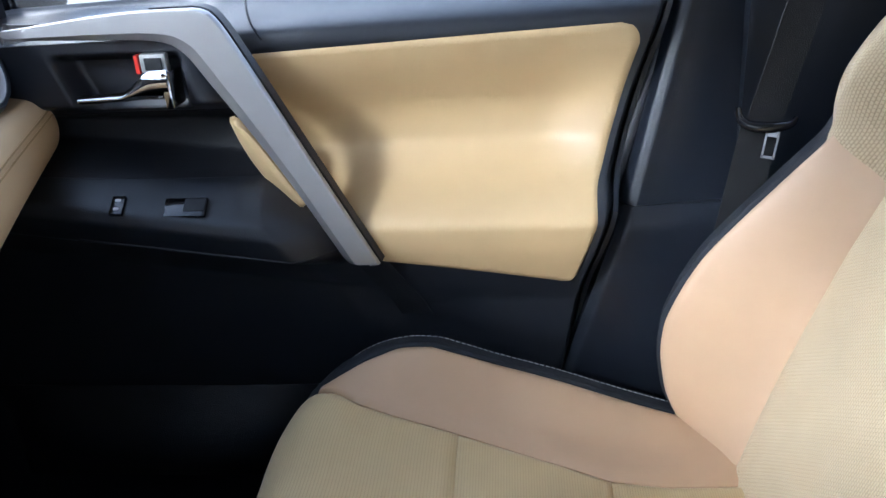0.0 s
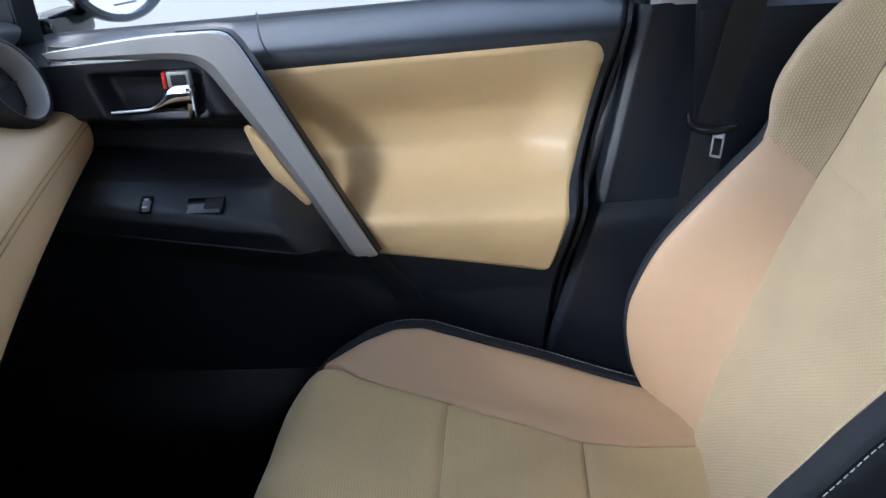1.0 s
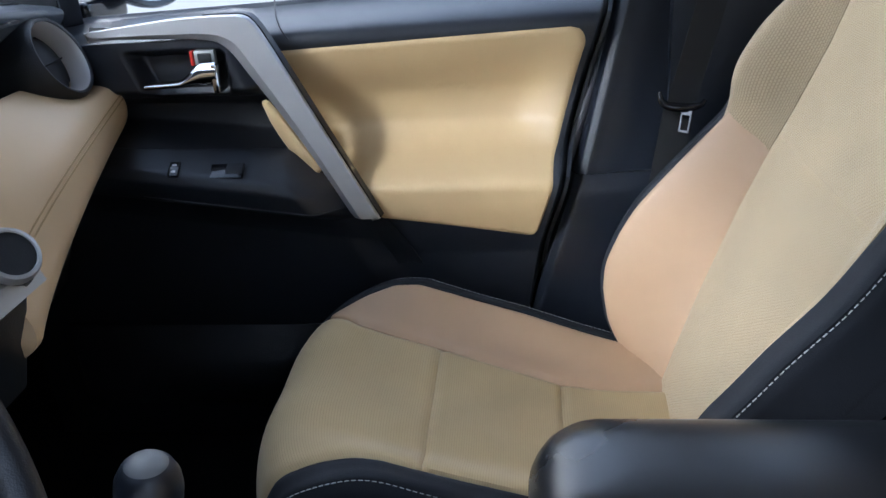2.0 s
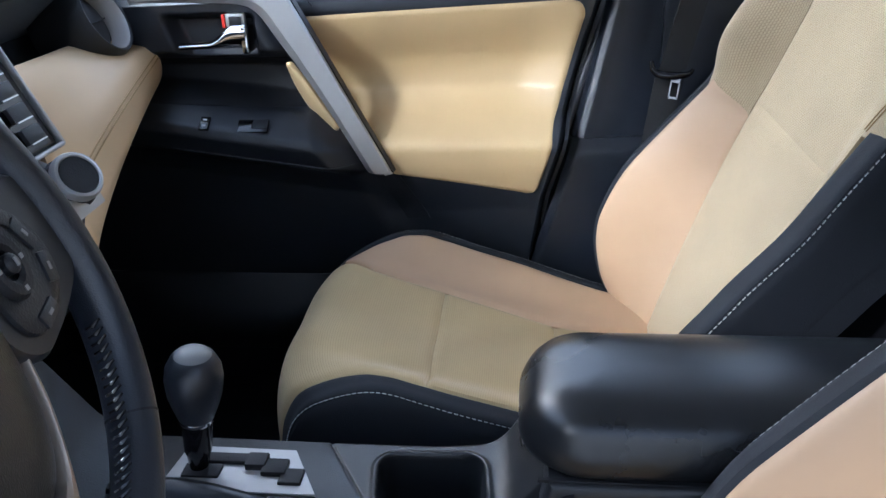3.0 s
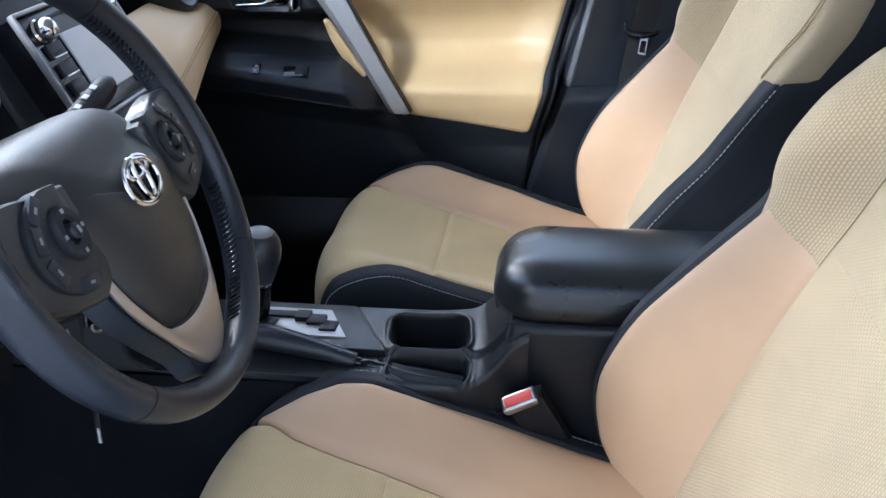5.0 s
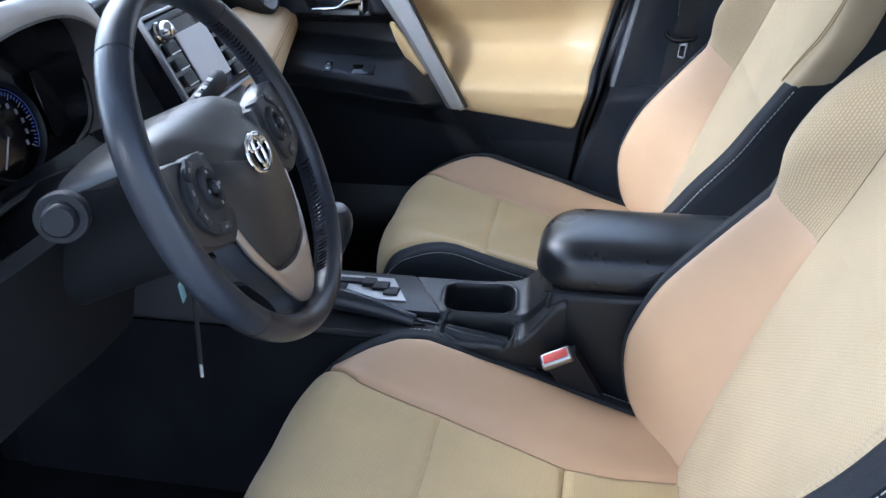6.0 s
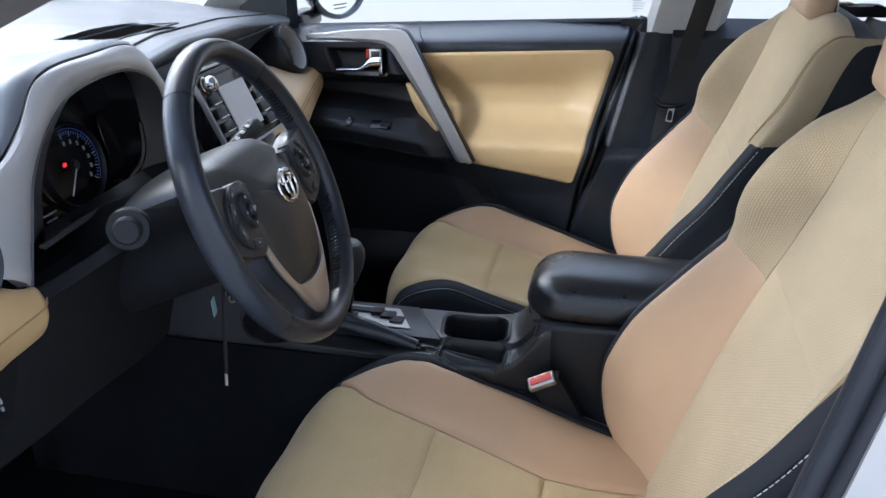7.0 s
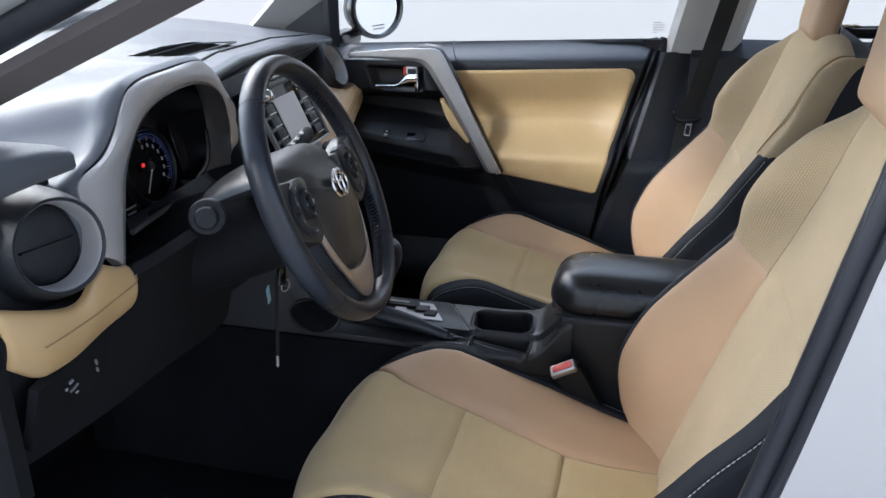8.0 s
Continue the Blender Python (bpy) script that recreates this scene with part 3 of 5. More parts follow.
# ---- seat belt on the passenger side ----
belt = thing("seat_belt", (0.335, 0.63, 0.95), "black seat belt with metal tongue hanging by the pillar", "seat belt")
part("webbing", sheet(lambda a, b: (0.333 + 0.125 * a + (b - 0.5) * 0.046, 0.640 + 0.03 * a + 0.006 * b, 0.985 + 0.52 * a + (b - 0.5) * 0.012), 12, 6, 0.0015), WEBBING, belt)
part("webbing", sheet(lambda a, b: (0.333 - 0.05 * a + (b - 0.5) * 0.046, 0.645 + 0.012 * a, 0.985 - 0.40 * a), 12, 6, 0.0015), WEBBING, belt)
part("tongue_head", tube(spline([(0.299, 0.628, 1.010), (0.302, 0.625, 0.997), (0.313, 0.621, 0.990), (0.337, 0.619, 0.988), (0.357, 0.622, 0.990), (0.364, 0.627, 0.996)], 24), [0.0030 + 0.0038 * math.sin(math.pi * k / 23) for k in range(24)], 10), GLOSS_BLACK, belt, "black plastic tongue head")
tm = facing((0.336, 0.617, 0.968), (-0.25, -0.95, 0.1), (0.10, 0, 1)) @ Matrix.Diagonal((0.70, 0.80, 1, 1))
part("tongue", join(*[box(s, tm @ Vector(p), 0.0008, 1, tm.to_3x3().to_4x4()) for s, p in (((0.005, 0.040, 0.0025), (-0.009, 0, 0)), ((0.005, 0.040, 0.0025), (0.009, 0, 0)), ((0.023, 0.006, 0.0025), (0, -0.018, 0)), ((0.023, 0.010, 0.0025), (0, 0.016, 0)))]), TONGUE, belt, "bare steel belt tongue")

# ---- front seats ----
SEAT_Y = 0.362
CUSH = spline([(-0.225, 0.44), (-0.243, 0.52), (-0.252, 0.60), (-0.243, 0.665), (-0.217, 0.703), (-0.175, 0.715), (-0.10, 0.700), (-0.02, 0.681), (0.10, 0.654), (0.20, 0.632), (0.34, 0.605)], 300)
BACK = spline([(0.272, 0.555), (0.298, 0.605), (0.340, 0.72), (0.384, 0.84), (0.427, 0.955), (0.454, 1.02), (0.492, 1.12), (0.516, 1.19), (0.533, 1.225), (0.557, 1.243), (0.588, 1.240), (0.613, 1.215)], 300)


def cushion_s(x):
    i = 60 + int(np.argmin(abs(CUSH[60:, 0] - x)))
    return i / 299


def back_s(z):
    i = int(np.argmin(abs(BACK[:250, 1] - z)))
    return i / 299


def along(line, s):
    k = min(max(s, 0), 1) * 299
    i = min(int(k), 298)
    return list(line[i] + (line[i + 1] - line[i]) * (k - i))


def soft_curve(xs, ys, soft=0.012):
    """A table over a length, rounded off, as fine steps to read between."""
    at = np.arange(xs[0], xs[-1], 0.001)
    k = np.exp(-0.5 * (np.arange(-40, 41) * 0.001 / soft) ** 2)
    return at, np.convolve(np.pad(np.interp(at, xs, ys), 40, mode="edge"), k / k.sum(), mode="valid")


def cushion_pt(s, v):
    x, z = along(CUSH, s)
    top = s > 0.3
    u, d = min(abs(v), 0.225), max(0.0, abs(v) - 0.225)
    rise = np.interp(x, [-0.25, -0.20, -0.16, -0.12, -0.08, -0.02, 0.05, 0.1, 0.2, 0.27, 0.34], [0, 0.004, 0.022, 0.038, 0.047, 0.046, 0.040, 0.034, 0.016, 0.005, 0.0]) if top else 0.0
    z += (0.84 * rise if v > 0 else 0.48 * rise + 0.012 * step(-0.20, -0.10, x)) * step(0.120, 0.206, u) - 0.003 * step(0.205, 0.225, u) - 0.006 * (1 - step(0.0, 0.09, u))
    x += 0.05 * (u / 0.225) ** 3 * step(0.05, -0.20, x) if x < 0.05 else 0.0
    soft = 0.016 * (1 - math.exp(-d / 0.016))
    return Vector((x, SEAT_Y + math.copysign(u + soft * 1.1, v), z - (d - soft * 0.8)))


RISE_OUT = soft_curve([0.55, 0.60, 0.66, 0.72, 0.763, 0.816, 0.856, 0.895, 0.952, 1.0, 1.03, 1.06, 1.11, 1.165, 1.19, 1.23], [0.0, 0.040, 0.092, 0.124, 0.138, 0.137, 0.130, 0.112, 0.084, 0.060, 0.074, 0.080, 0.070, 0.040, 0.016, 0.0])
RISE_IN = soft_curve([0.55, 0.60, 0.66, 0.72, 0.796, 0.835, 0.874, 0.925, 0.95, 1.0, 1.06, 1.11], [0.0, 0.032, 0.072, 0.092, 0.094, 0.078, 0.066, 0.042, 0.035, 0.026, 0.012, 0.0])


def back_pt(s, v):
    x, z = along(BACK, s)
    u, d = min(abs(v), 0.232), max(0.0, abs(v) - 0.232)
    rise = float(np.interp(z, *RISE_OUT))
    if v < 0:
        rise = float(np.interp(z, *RISE_IN))
    edge = float(np.interp(z, [0.56, 0.60, 0.66, 0.74, 0.80, 0.88, 0.955, 1.1, 1.20, 1.25], [0.112, 0.122, 0.136, 0.146, 0.151, 0.156, 0.155, 0.150, 0.168, 0.172]))
    if s > 0.88:
        rise = 0.0
    x += -rise * step(edge - 0.004, 0.213, u) + 0.005 * step(0.208, 0.232, u) * step(0.56, 0.66, z)
    narrow = 1 - 0.09 * step(1.10, 1.25, z)
    soft = 0.016 * (1 - math.exp(-d / 0.016))
    return Vector((x + d - soft * 0.8, SEAT_Y + math.copysign((u + soft * 0.9) * narrow, v), z - 0.02 * step(0.12, 0.232, u) * step(1.15, 1.24, z)))


def patch(surface, go, na, nb, size, tuck=0.006, thick=0.006, edge=0.016, flip=False, edges="abAB"):
    return sheet(lambda a, b: surface(*go(a, b)), na, nb, thick, size, tuck, edge, flip, edges=edges)


seat = thing("car_seat", (0.05, SEAT_Y, 0.36), "beige cloth and tan leather bucket seat with black sides", "car seat", "front seats")
cushion = part("cushion", sheet(lambda a, b: cushion_pt(a, -0.40 + 0.80 * b) - Vector((0, 0, 0.012)), 60, 60, 0.02), BLACK_CLOTH, seat)
S_T, S_2, S_F = cushion_s(-0.022), cushion_s(0.150), cushion_s(-0.185)


def cushion_x(s):
    return along(CUSH, s)[0] if s > 0.3 else -0.30


def cloth_edge(s):
    """Half width of the cloth on the inner side, where it meets the leather bolster."""
    x = cushion_x(s)
    if x < -0.22:
        return 0.150
    return float(np.interp(x, [-0.22, -0.185, -0.15, -0.10, -0.027, 0.067, 0.15, 0.22, 0.29, 0.34], [0.150, 0.138, 0.122, 0.113, 0.104, 0.086, 0.070, 0.077, 0.094, 0.106]))


def band_edge(s):
    """Half width at which the black band begins; it swings in round the front corner."""
    return float(np.interp(cushion_x(s), [-0.30, -0.22, -0.20, -0.17, -0.13, -0.09], [0.150, 0.150, 0.156, 0.182, 0.202, 0.206]))


for name, s0, s1, rows, length in (("front_panel", 0.0, S_T, 60, 0.40), ("middle_panel", S_T, S_2, 30, 0.172), ("rear_panel", S_2, 1.0, 24, 0.19)):
    part(name, patch(cushion_pt, lambda a, b: (mixed(s0, s1, a), mixed(-0.206, cloth_edge(mixed(s0, s1, a)), b)), rows, 48, (length, 0.31), 0.007, edge=0.011), RIBBED, cushion, "ribbed beige cloth")
part("side_bolster", patch(cushion_pt, lambda a, b: (mixed(S_F - 0.035, 1, a), mixed(cloth_edge(mixed(S_F - 0.035, 1, a)), band_edge(mixed(S_F - 0.035, 1, a)), b)), 80, 18, (0.55, 0.10), 0.005, edge=0.010), LEATHER, cushion, "smooth tan leather bolster")
for side in (-1, 1):
    def band_start(s, side=side):
        return band_edge(s) if side > 0 else 0.206

    part("edge_band", patch(cushion_pt, lambda a, b: (mixed(0.12, 1, a), side * mixed(band_start(mixed(0.12, 1, a)), 0.240, b)), 80, 12, (0.7, 0.034), 0.003, edge=0.006, flip=side < 0), BLACK_CLOTH, cushion, "black cloth edge band")
    part("side_panel", patch(cushion_pt, lambda a, b: (mixed(0.12, 1, a), side * mixed(0.240, 0.46, b)), 60, 20, (0.7, 0.20), 0.003, edge=0.006, flip=side < 0), BLACK_CLOTH, cushion)
    part("stitching", stitches([cushion_pt(s, side * 0.2385) + Vector((0, side * 0.001, 0.0012)) for s in np.linspace(0.2, 0.97, 24)]), THREAD, cushion, "white contrast stitching")
part("base", span(-0.18, 0.36, SEAT_Y - 0.21, SEAT_Y + 0.21, 0.40, 0.58, 0.02), DULL_BLACK, seat)
for side in (-1, 1):
    part("rail", span(-0.20, 0.40, SEAT_Y + side * 0.19 - 0.02, SEAT_Y + side * 0.19 + 0.02, 0.36, 0.40, 0.004), STEEL, seat)

back = part("backrest", sheet(lambda a, b: back_pt(a, -0.36 + 0.72 * b) + Vector((0.024, 0, -0.004)), 90, 120, 0.02, flip=False), BLACK_CLOTH, seat)
S_J, S_M, S_N = back_s(0.975), back_s(1.012), back_s(1.050)


def centre_edge(s):
    z = along(BACK, s)[1]
    return float(np.interp(z, [0.56, 0.60, 0.66, 0.74, 0.80, 0.88, 0.955, 1.1, 1.20, 1.25], [0.112, 0.122, 0.136, 0.146, 0.151, 0.156, 0.155, 0.150, 0.168, 0.172])) if s < 0.9 else 0.12


def near_edge(s):
    """Half width of the twin seam on the upper backrest, widening towards the top."""
    return 0.19 + 0.026 * step(S_N, back_s(1.19), s)


def seam_s(t):
    return mixed(back_s(0.955), back_s(1.010), t)


part("lower_panel", patch(back_pt, lambda a, b: (a * S_J, mixed(-0.206, centre_edge(a * S_J) + 0.001, b)), 60, 60, (0.43, 0.33), 0.004, flip=False), CLOTH, back, "fine beige cloth")
part("upper_panel", patch(back_pt, lambda a, b: (mixed(S_J, 1, a), mixed(-near_edge(mixed(S_J, 1, a)) - 0.016 * step(S_N - S_J, 0.0, mixed(S_J, 1, a) - S_J), centre_edge(mixed(S_J, 1, a)), b)), 60, 44, (0.33, 0.33), 0.003, flip=False), CLOTH, back, "fine beige cloth")
for side in (-1, 1):
    if side > 0:
        part("side_bolster", patch(back_pt, lambda a, b: (a * seam_s(b), side * mixed(centre_edge(a * seam_s(b)) - 0.001, 0.208, b)), 60, 30, (0.45, 0.12), 0.004, flip=side < 0), LEATHER, back, "smooth tan leather bolster")
    top = 0.99 if side > 0 else 0.96

    def inner_edge(s, side=side):
        return centre_edge(s) if side > 0 else near_edge(s)

    part("shoulder_bolster", patch(back_pt, lambda a, b: (mixed(seam_s(min(1, b * 2)) if side > 0 else S_N - 0.02 * (1 - b), top, a), side * mixed(inner_edge(mixed(seam_s(min(1, b * 2)), top, a)), 0.33 if side > 0 else 0.30, b)), 60, 40, (0.30, 0.19 if side > 0 else 0.11), 0.003, flip=side < 0), MESH, back, "coarse beige mesh cloth shoulder")
    s_top = S_M if side > 0 else S_N
    part("edge_band", patch(back_pt, lambda a, b: (a * s_top, side * mixed(0.208, 0.252, b)), 50, 8, (0.5, 0.044), 0.003, edge=0.006, flip=side < 0), BLACK_CLOTH, back, "black cloth edge band")
    part("side_panel", patch(back_pt, lambda a, b: (a * s_top, side * mixed(0.252, 0.36, b)), 50, 12, (0.5, 0.11), 0.003, edge=0.006, flip=side < 0), BLACK_CLOTH, back)
    part("stitching", stitches([back_pt(s, side * 0.2505) + Vector((-0.001, side * 0.0012, 0)) for s in np.linspace(0.03, s_top - 0.01, 20)]), THREAD, back, "white contrast stitching")
    for k in (() if side > 0 else (0.006, 0.013)):
        part("seam", tube([back_pt(s, side * (near_edge(s) + 0.006 + k)) + Vector((-0.0016, side * 0.0008, 0.0010)) for s in np.linspace(S_N - 0.01, 0.94, 40)], 0.0009, 5), TAN_THREAD, back, "brown twin seam")
part("back_shell", sheet(lambda a, b: (0.40 + 0.30 * a + 0.02 * math.sin(math.pi * b), SEAT_Y + (b - 0.5) * 0.42, 0.56 + 0.64 * a), 12, 12, 0.02), DULL_BLACK, seat)
head = part("headrest", box((0.052, 0.185, 0.22), (0.565, SEAT_Y + 0.01, 1.335), 0.024, 5, pose(0, 0, 0, 0, 8, 0)), LEATHER, seat, "tan leather headrest")
for dy in (-0.07, 0.07):
    part("post", tube([(0.572, SEAT_Y + dy, 1.20), (0.575, SEAT_Y + dy, 1.30)], 0.006, 10), CHROME, head)
driver_seat = copy_thing(seat, Matrix.Translation((0.064, -SEAT_Y, 0.363)))
for child in driver_seat.children:
    if child.name.startswith("headrest"):
        child.location += Vector((-0.034, 0.010, 0.0))

# ---- centre console ----
con = thing("centre_console", (-0.1, -0.06, 0.36), "black plastic centre console between the front seats", "console")
part("body", prism([(-0.90, 0.36), (-0.90, 0.96), (-0.50, 0.96), (-0.42, 0.86), (-0.36, 0.775), (-0.315, 0.734), (-0.076, 0.726), (-0.074, 0.635), (0.084, 0.635), (0.086, 0.69), (0.112, 0.69), (0.118, 0.62), (0.52, 0.62), (0.52, 0.36)], -0.142, 0.010, "y", 0.006), PLASTIC, con)


def rounded(x, y, cx, cy, hx, hy, r):
    """Distance to a rounded rectangle, negative inside."""
    qx, qy = abs(x - cx) - hx + r, abs(y - cy) - hy + r
    return math.hypot(max(qx, 0), max(qy, 0)) + min(max(qx, qy), 0) - r


def console_z(x, y):
    """The moulded top: cup well, handbrake slot and the sweep up to the armrest."""
    z = 0.7405 - 0.010 * step(-0.084, -0.094, y) + 0.062 * step(0.070, 0.150, x) ** 1.3 + 0.010 * step(0.0, 0.12, x) * step(-0.12, -0.02, y)
    cup = rounded(x - 0.12 * (-0.043 - y), y, 0.012, -0.045, 0.052, 0.037, 0.020)
    slot = rounded(x, y, 0.019, -0.116, 0.050, 0.022, 0.010)
    z += 0.0030 * math.exp(-((cup - 0.006) / 0.0035) ** 2) - 0.092 * step(0.004, -0.007, cup)
    z += 0.0035 * math.exp(-((slot - 0.006) / 0.0022) ** 2) + 0.002 * math.exp(-((slot - 0.0125) / 0.0018) ** 2) - 0.050 * step(0.003, -0.005, slot)
    seam = x + 0.103 + 0.60 * (y - 0.011)
    return z - 0.0025 * math.exp(-(seam / 0.0016) ** 2) * step(-0.09, -0.085, y)


def console_top(a, b):
    x = -0.112 + 0.262 * a
    near, far = -0.140 + 0.026 * step(0.05, 0.15, x), 0.010 + 0.05 * step(0.06, 0.14, x)
    if b < 0.12:
        t = (0.12 - b) / 0.12
        return (x, near - 0.006 * math.sin(min(1, t * 8) * math.pi / 2) - 0.010 * t, console_z(x, near) - 0.006 * (1 - math.cos(min(1, t * 8) * math.pi / 2)) - 0.13 * max(0, t - 0.08))
    if b > 0.94:
        t = (b - 0.94) / 0.06
        return (x, far + 0.005 * math.sin(min(1, t * 5) * math.pi / 2), console_z(x, far) - 0.005 * (1 - math.cos(min(1, t * 5) * math.pi / 2)) - 0.07 * max(0, t - 0.15))
    t = (b - 0.12) / 0.82
    y = near + (far - near) * t
    return (x, y, console_z(x, y))


cup = part("cup_holder", sheet(console_top, 190, 170, 0.0), CONSOLE, con, "moulded console top with cup well and handbrake slot", angle=70)
for cx in (-0.014, 0.040):
    part("cup_ring", tube([(cx + 0.021 * math.cos(k), -0.050 + 0.026 * math.sin(k), 0.672) for k in np.linspace(0, 2 * math.pi, 28, endpoint=False)], 0.002, 6, True), GLOSS_BLACK, cup)
part("boot", sheet(lambda a, b: (-0.030 + 0.095 * a, -0.134 + 0.036 * b, 0.722 - 0.014 * a + 0.010 * math.sin(math.pi * b) ** 0.6 + 0.0016 * math.sin(18 * b + 4 * a + 1.5 * math.sin(5 * a))), 50, 30, 0.003), PLASTIC, con, "folded black handbrake boot")
gate = part("gate_panel", prism([(-0.315, -0.094), (-0.043, -0.094), (-0.046, -0.086), (-0.075, -0.04), (-0.105, 0.011), (-0.315, 0.013)], 0.715, 0.7425, "z", 0.003), CONSOLE, con)
part("gate_plate", prism([(-0.262, -0.058), (-0.250, -0.073), (-0.100, -0.073), (-0.136, -0.008), (-0.255, -0.006)], 0.7425, 0.7455, "z", 0.001), PLATE, gate, "pale silver shift gate plate")
for k, (x0, x1, y0, y1, h) in enumerate(((-0.240, -0.180, -0.034, -0.020, 0.750), (-0.182, -0.160, -0.042, -0.022, 0.7535), (-0.163, -0.137, -0.050, -0.028, 0.7515), (-0.142, -0.118, -0.062, -0.040, 0.7495), (-0.246, -0.206, -0.056, -0.036, 0.7485))):
    part("gate_slot", span(x0, x1, y0, y1, 0.744, h, 0.002), DULL_BLACK, gate)


def lid_ring(d, n=20):
    """The lid's outline in plan, drawn in by d."""
    out = []
    for sx, sy, a0, r in ((1, 1, 0, 0.03), (-1, 1, 90, 0.068), (-1, -1, 180, 0.068), (1, -1, 270, 0.03)):
        q = max(r - d, 0.004)
        cx, cy = 0.305 + sx * (0.205 - d - q), -0.012 + sy * max(0.094 - d - q, 0.001)
        out += [(cx + q * math.cos(radians(a0 + 90 * k / n)), cy + q * math.sin(radians(a0 + 90 * k / n))) for k in range(n + 1)]
    return out


def lid_mesh():
    bm = bmesh.new()
    rows = [[bm.verts.new((x, y, z)) for x, y in lid_ring(d)] for d, z in ((0.012, 0.802), (0.006, 0.803), (0.002, 0.807), (0.0, 0.813), (0.0, 0.820), (0.0012, 0.828), (0.0045, 0.837), (0.010, 0.847), (0.018, 0.8555), (0.028, 0.8615), (0.040, 0.8655), (0.054, 0.868), (0.072, 0.8695), (0.086, 0.870))]
    for p, q in zip(rows, rows[1:]):
        for k in range(len(p)):
            bm.faces.new((p[k], p[(k + 1) % len(p)], q[(k + 1) % len(p)], q[k]))
    bm.faces.new(rows[-1])
    bm.faces.new(rows[0][::-1])
    bmesh.ops.recalc_face_normals(bm, faces=bm.faces)
    return bm


lid = part("armrest", lid_mesh(), ARM_PAD, con, "padded black armrest lid", 60)
part("lid_seam", sheet(lambda a, b: (0.118 + 0.39 * a, -0.103, 0.799 + 0.003 * b), 4, 2, 0.004), DULL_BLACK, con)
part("armrest_box", prism([(0.128, 0.745), (0.120, 0.775), (0.128, 0.801), (0.50, 0.802), (0.50, 0.50), (0.150, 0.50)], -0.110, 0.066, "y", 0.012, 3), PLASTIC, con)
part("latch", tube([(0.104, -0.024, 0.800), (0.102, -0.020, 0.782), (0.104, -0.014, 0.766)], 0.0016, 8), STEEL, con, "thin pale latch edge")
pocket = part("front_pocket", tube([(-0.332 + 0.050 * math.cos(k), -0.146 + 0.012 * math.sin(k), 0.765 + 0.028 * math.sin(k) - 0.006 * math.cos(k)) for k in np.linspace(0, 2 * math.pi, 48, endpoint=False)], 0.0030, 8, True), CONSOLE, con, "oval rim of a small front pocket")
# Shallow dark disc in place of the pocket's shaded hollow.
part("pocket_shade", lathe([(0, 0.0), (0.046, 0.001), (0.049, 0.003)], facing((-0.332, -0.1475, 0.765), (0, -0.92, 0.39)) @ Matrix.Diagonal((1.0, 0.60, 1, 1)), 40), CARPET, pocket)
part("side_skirt", sheet(lambda a, b: (-0.80 + 0.72 * a, -0.149 - 0.035 * math.sin(math.pi * 0.5 * (1 - b)), 0.40 + 0.32 * b), 20, 10, 0.01), CARPET, con)

shift = thing("gear_lever", (-0.231, -0.040, 0.745), "black leather gear knob on a chrome-collared shaft", "gear lever")
gm = Matrix.Translation((-0.231, -0.040, 0.748)) @ pose(0, 0, 0, 0, 7, 0) @ Matrix.Diagonal((1.08, 1.08, 1.11, 1))
part("knob", lathe([(0, 0.128), (0.012, 0.127), (0.020, 0.122), (0.025, 0.112), (0.0265, 0.10), (0.025, 0.085), (0.020, 0.068), (0.0165, 0.058), (0, 0.058)], gm, 32), WHEEL_LEATHER, shift)
part("cap", lathe([(0, 0.1300), (0.010, 0.1290), (0.0155, 0.1262), (0.0168, 0.1243)], gm, 32), CAP, shift, "dull silver knob cap")
part("collar", lathe([(0.0162, 0.060), (0.0170, 0.057), (0.0162, 0.054)], gm, 32), CHROME, shift)
part("shaft", lathe([(0.0145, 0.056), (0.0130, 0.020), (0.0115, 0.016), (0.009, 0.0)], gm, 24), GLOSS_BLACK, shift)

brake = thing("handbrake", (-0.06, -0.108, 0.71), "black handbrake lever lying beside the shift gate", "handbrake")
part("grip", tube(spline([(-0.285, -0.098, 0.764), (-0.22, -0.100, 0.762), (-0.134, -0.105, 0.746), (-0.080, -0.108, 0.731)], 30), [0.012 + 0.005 * math.sin(math.pi * min(1, k / 24)) for k in range(30)], 14), WHEEL_LEATHER, brake)
part("rod", tube(spline([(-0.085, -0.108, 0.732), (-0.045, -0.111, 0.726), (0.0, -0.113, 0.714), (0.05, -0.114, 0.700)], 20), 0.008, 10), GLOSS_BLACK, brake)
part("bracket", box((0.026, 0.014, 0.012), (-0.060, -0.109, 0.730), 0.004, 2, pose(0, 0, 0, 0, 10, 15)), GLOSS_BLACK, brake)
part("button", tube([(-0.298, -0.098, 0.764), (-0.284, -0.098, 0.764)], 0.007, 10), CHROME, brake)

buckle = thing("belt_buckle", (0.19, -0.150, 0.60), "black seat belt buckle with a red button", "buckle")
bk = facing((0.142, -0.160, 0.724), (-0.35, -0.45, 0.82), (-0.30, 1.0, 0.4))
part("stalk", sheet(lambda a, b: (0.146 + 0.075 * a + 0.044 * (b - 0.5), -0.158 + 0.03 * a, 0.722 - 0.16 * a + 0.018 * (b - 0.5)), 8, 6, 0.02), DULL_BLACK, buckle)
part("frame", box((0.047, 0.0225, 0.014), bk.translation, 0.0045, 3, bk.to_3x3().to_4x4()), STEEL, buckle, "bright metal buckle rim")
part("button", box((0.038, 0.0145, 0.012), bk @ Vector((0, 0.0005, 0.0028)), 0.003, 2, bk.to_3x3().to_4x4()), RED_BUTTON, buckle, "red release button")

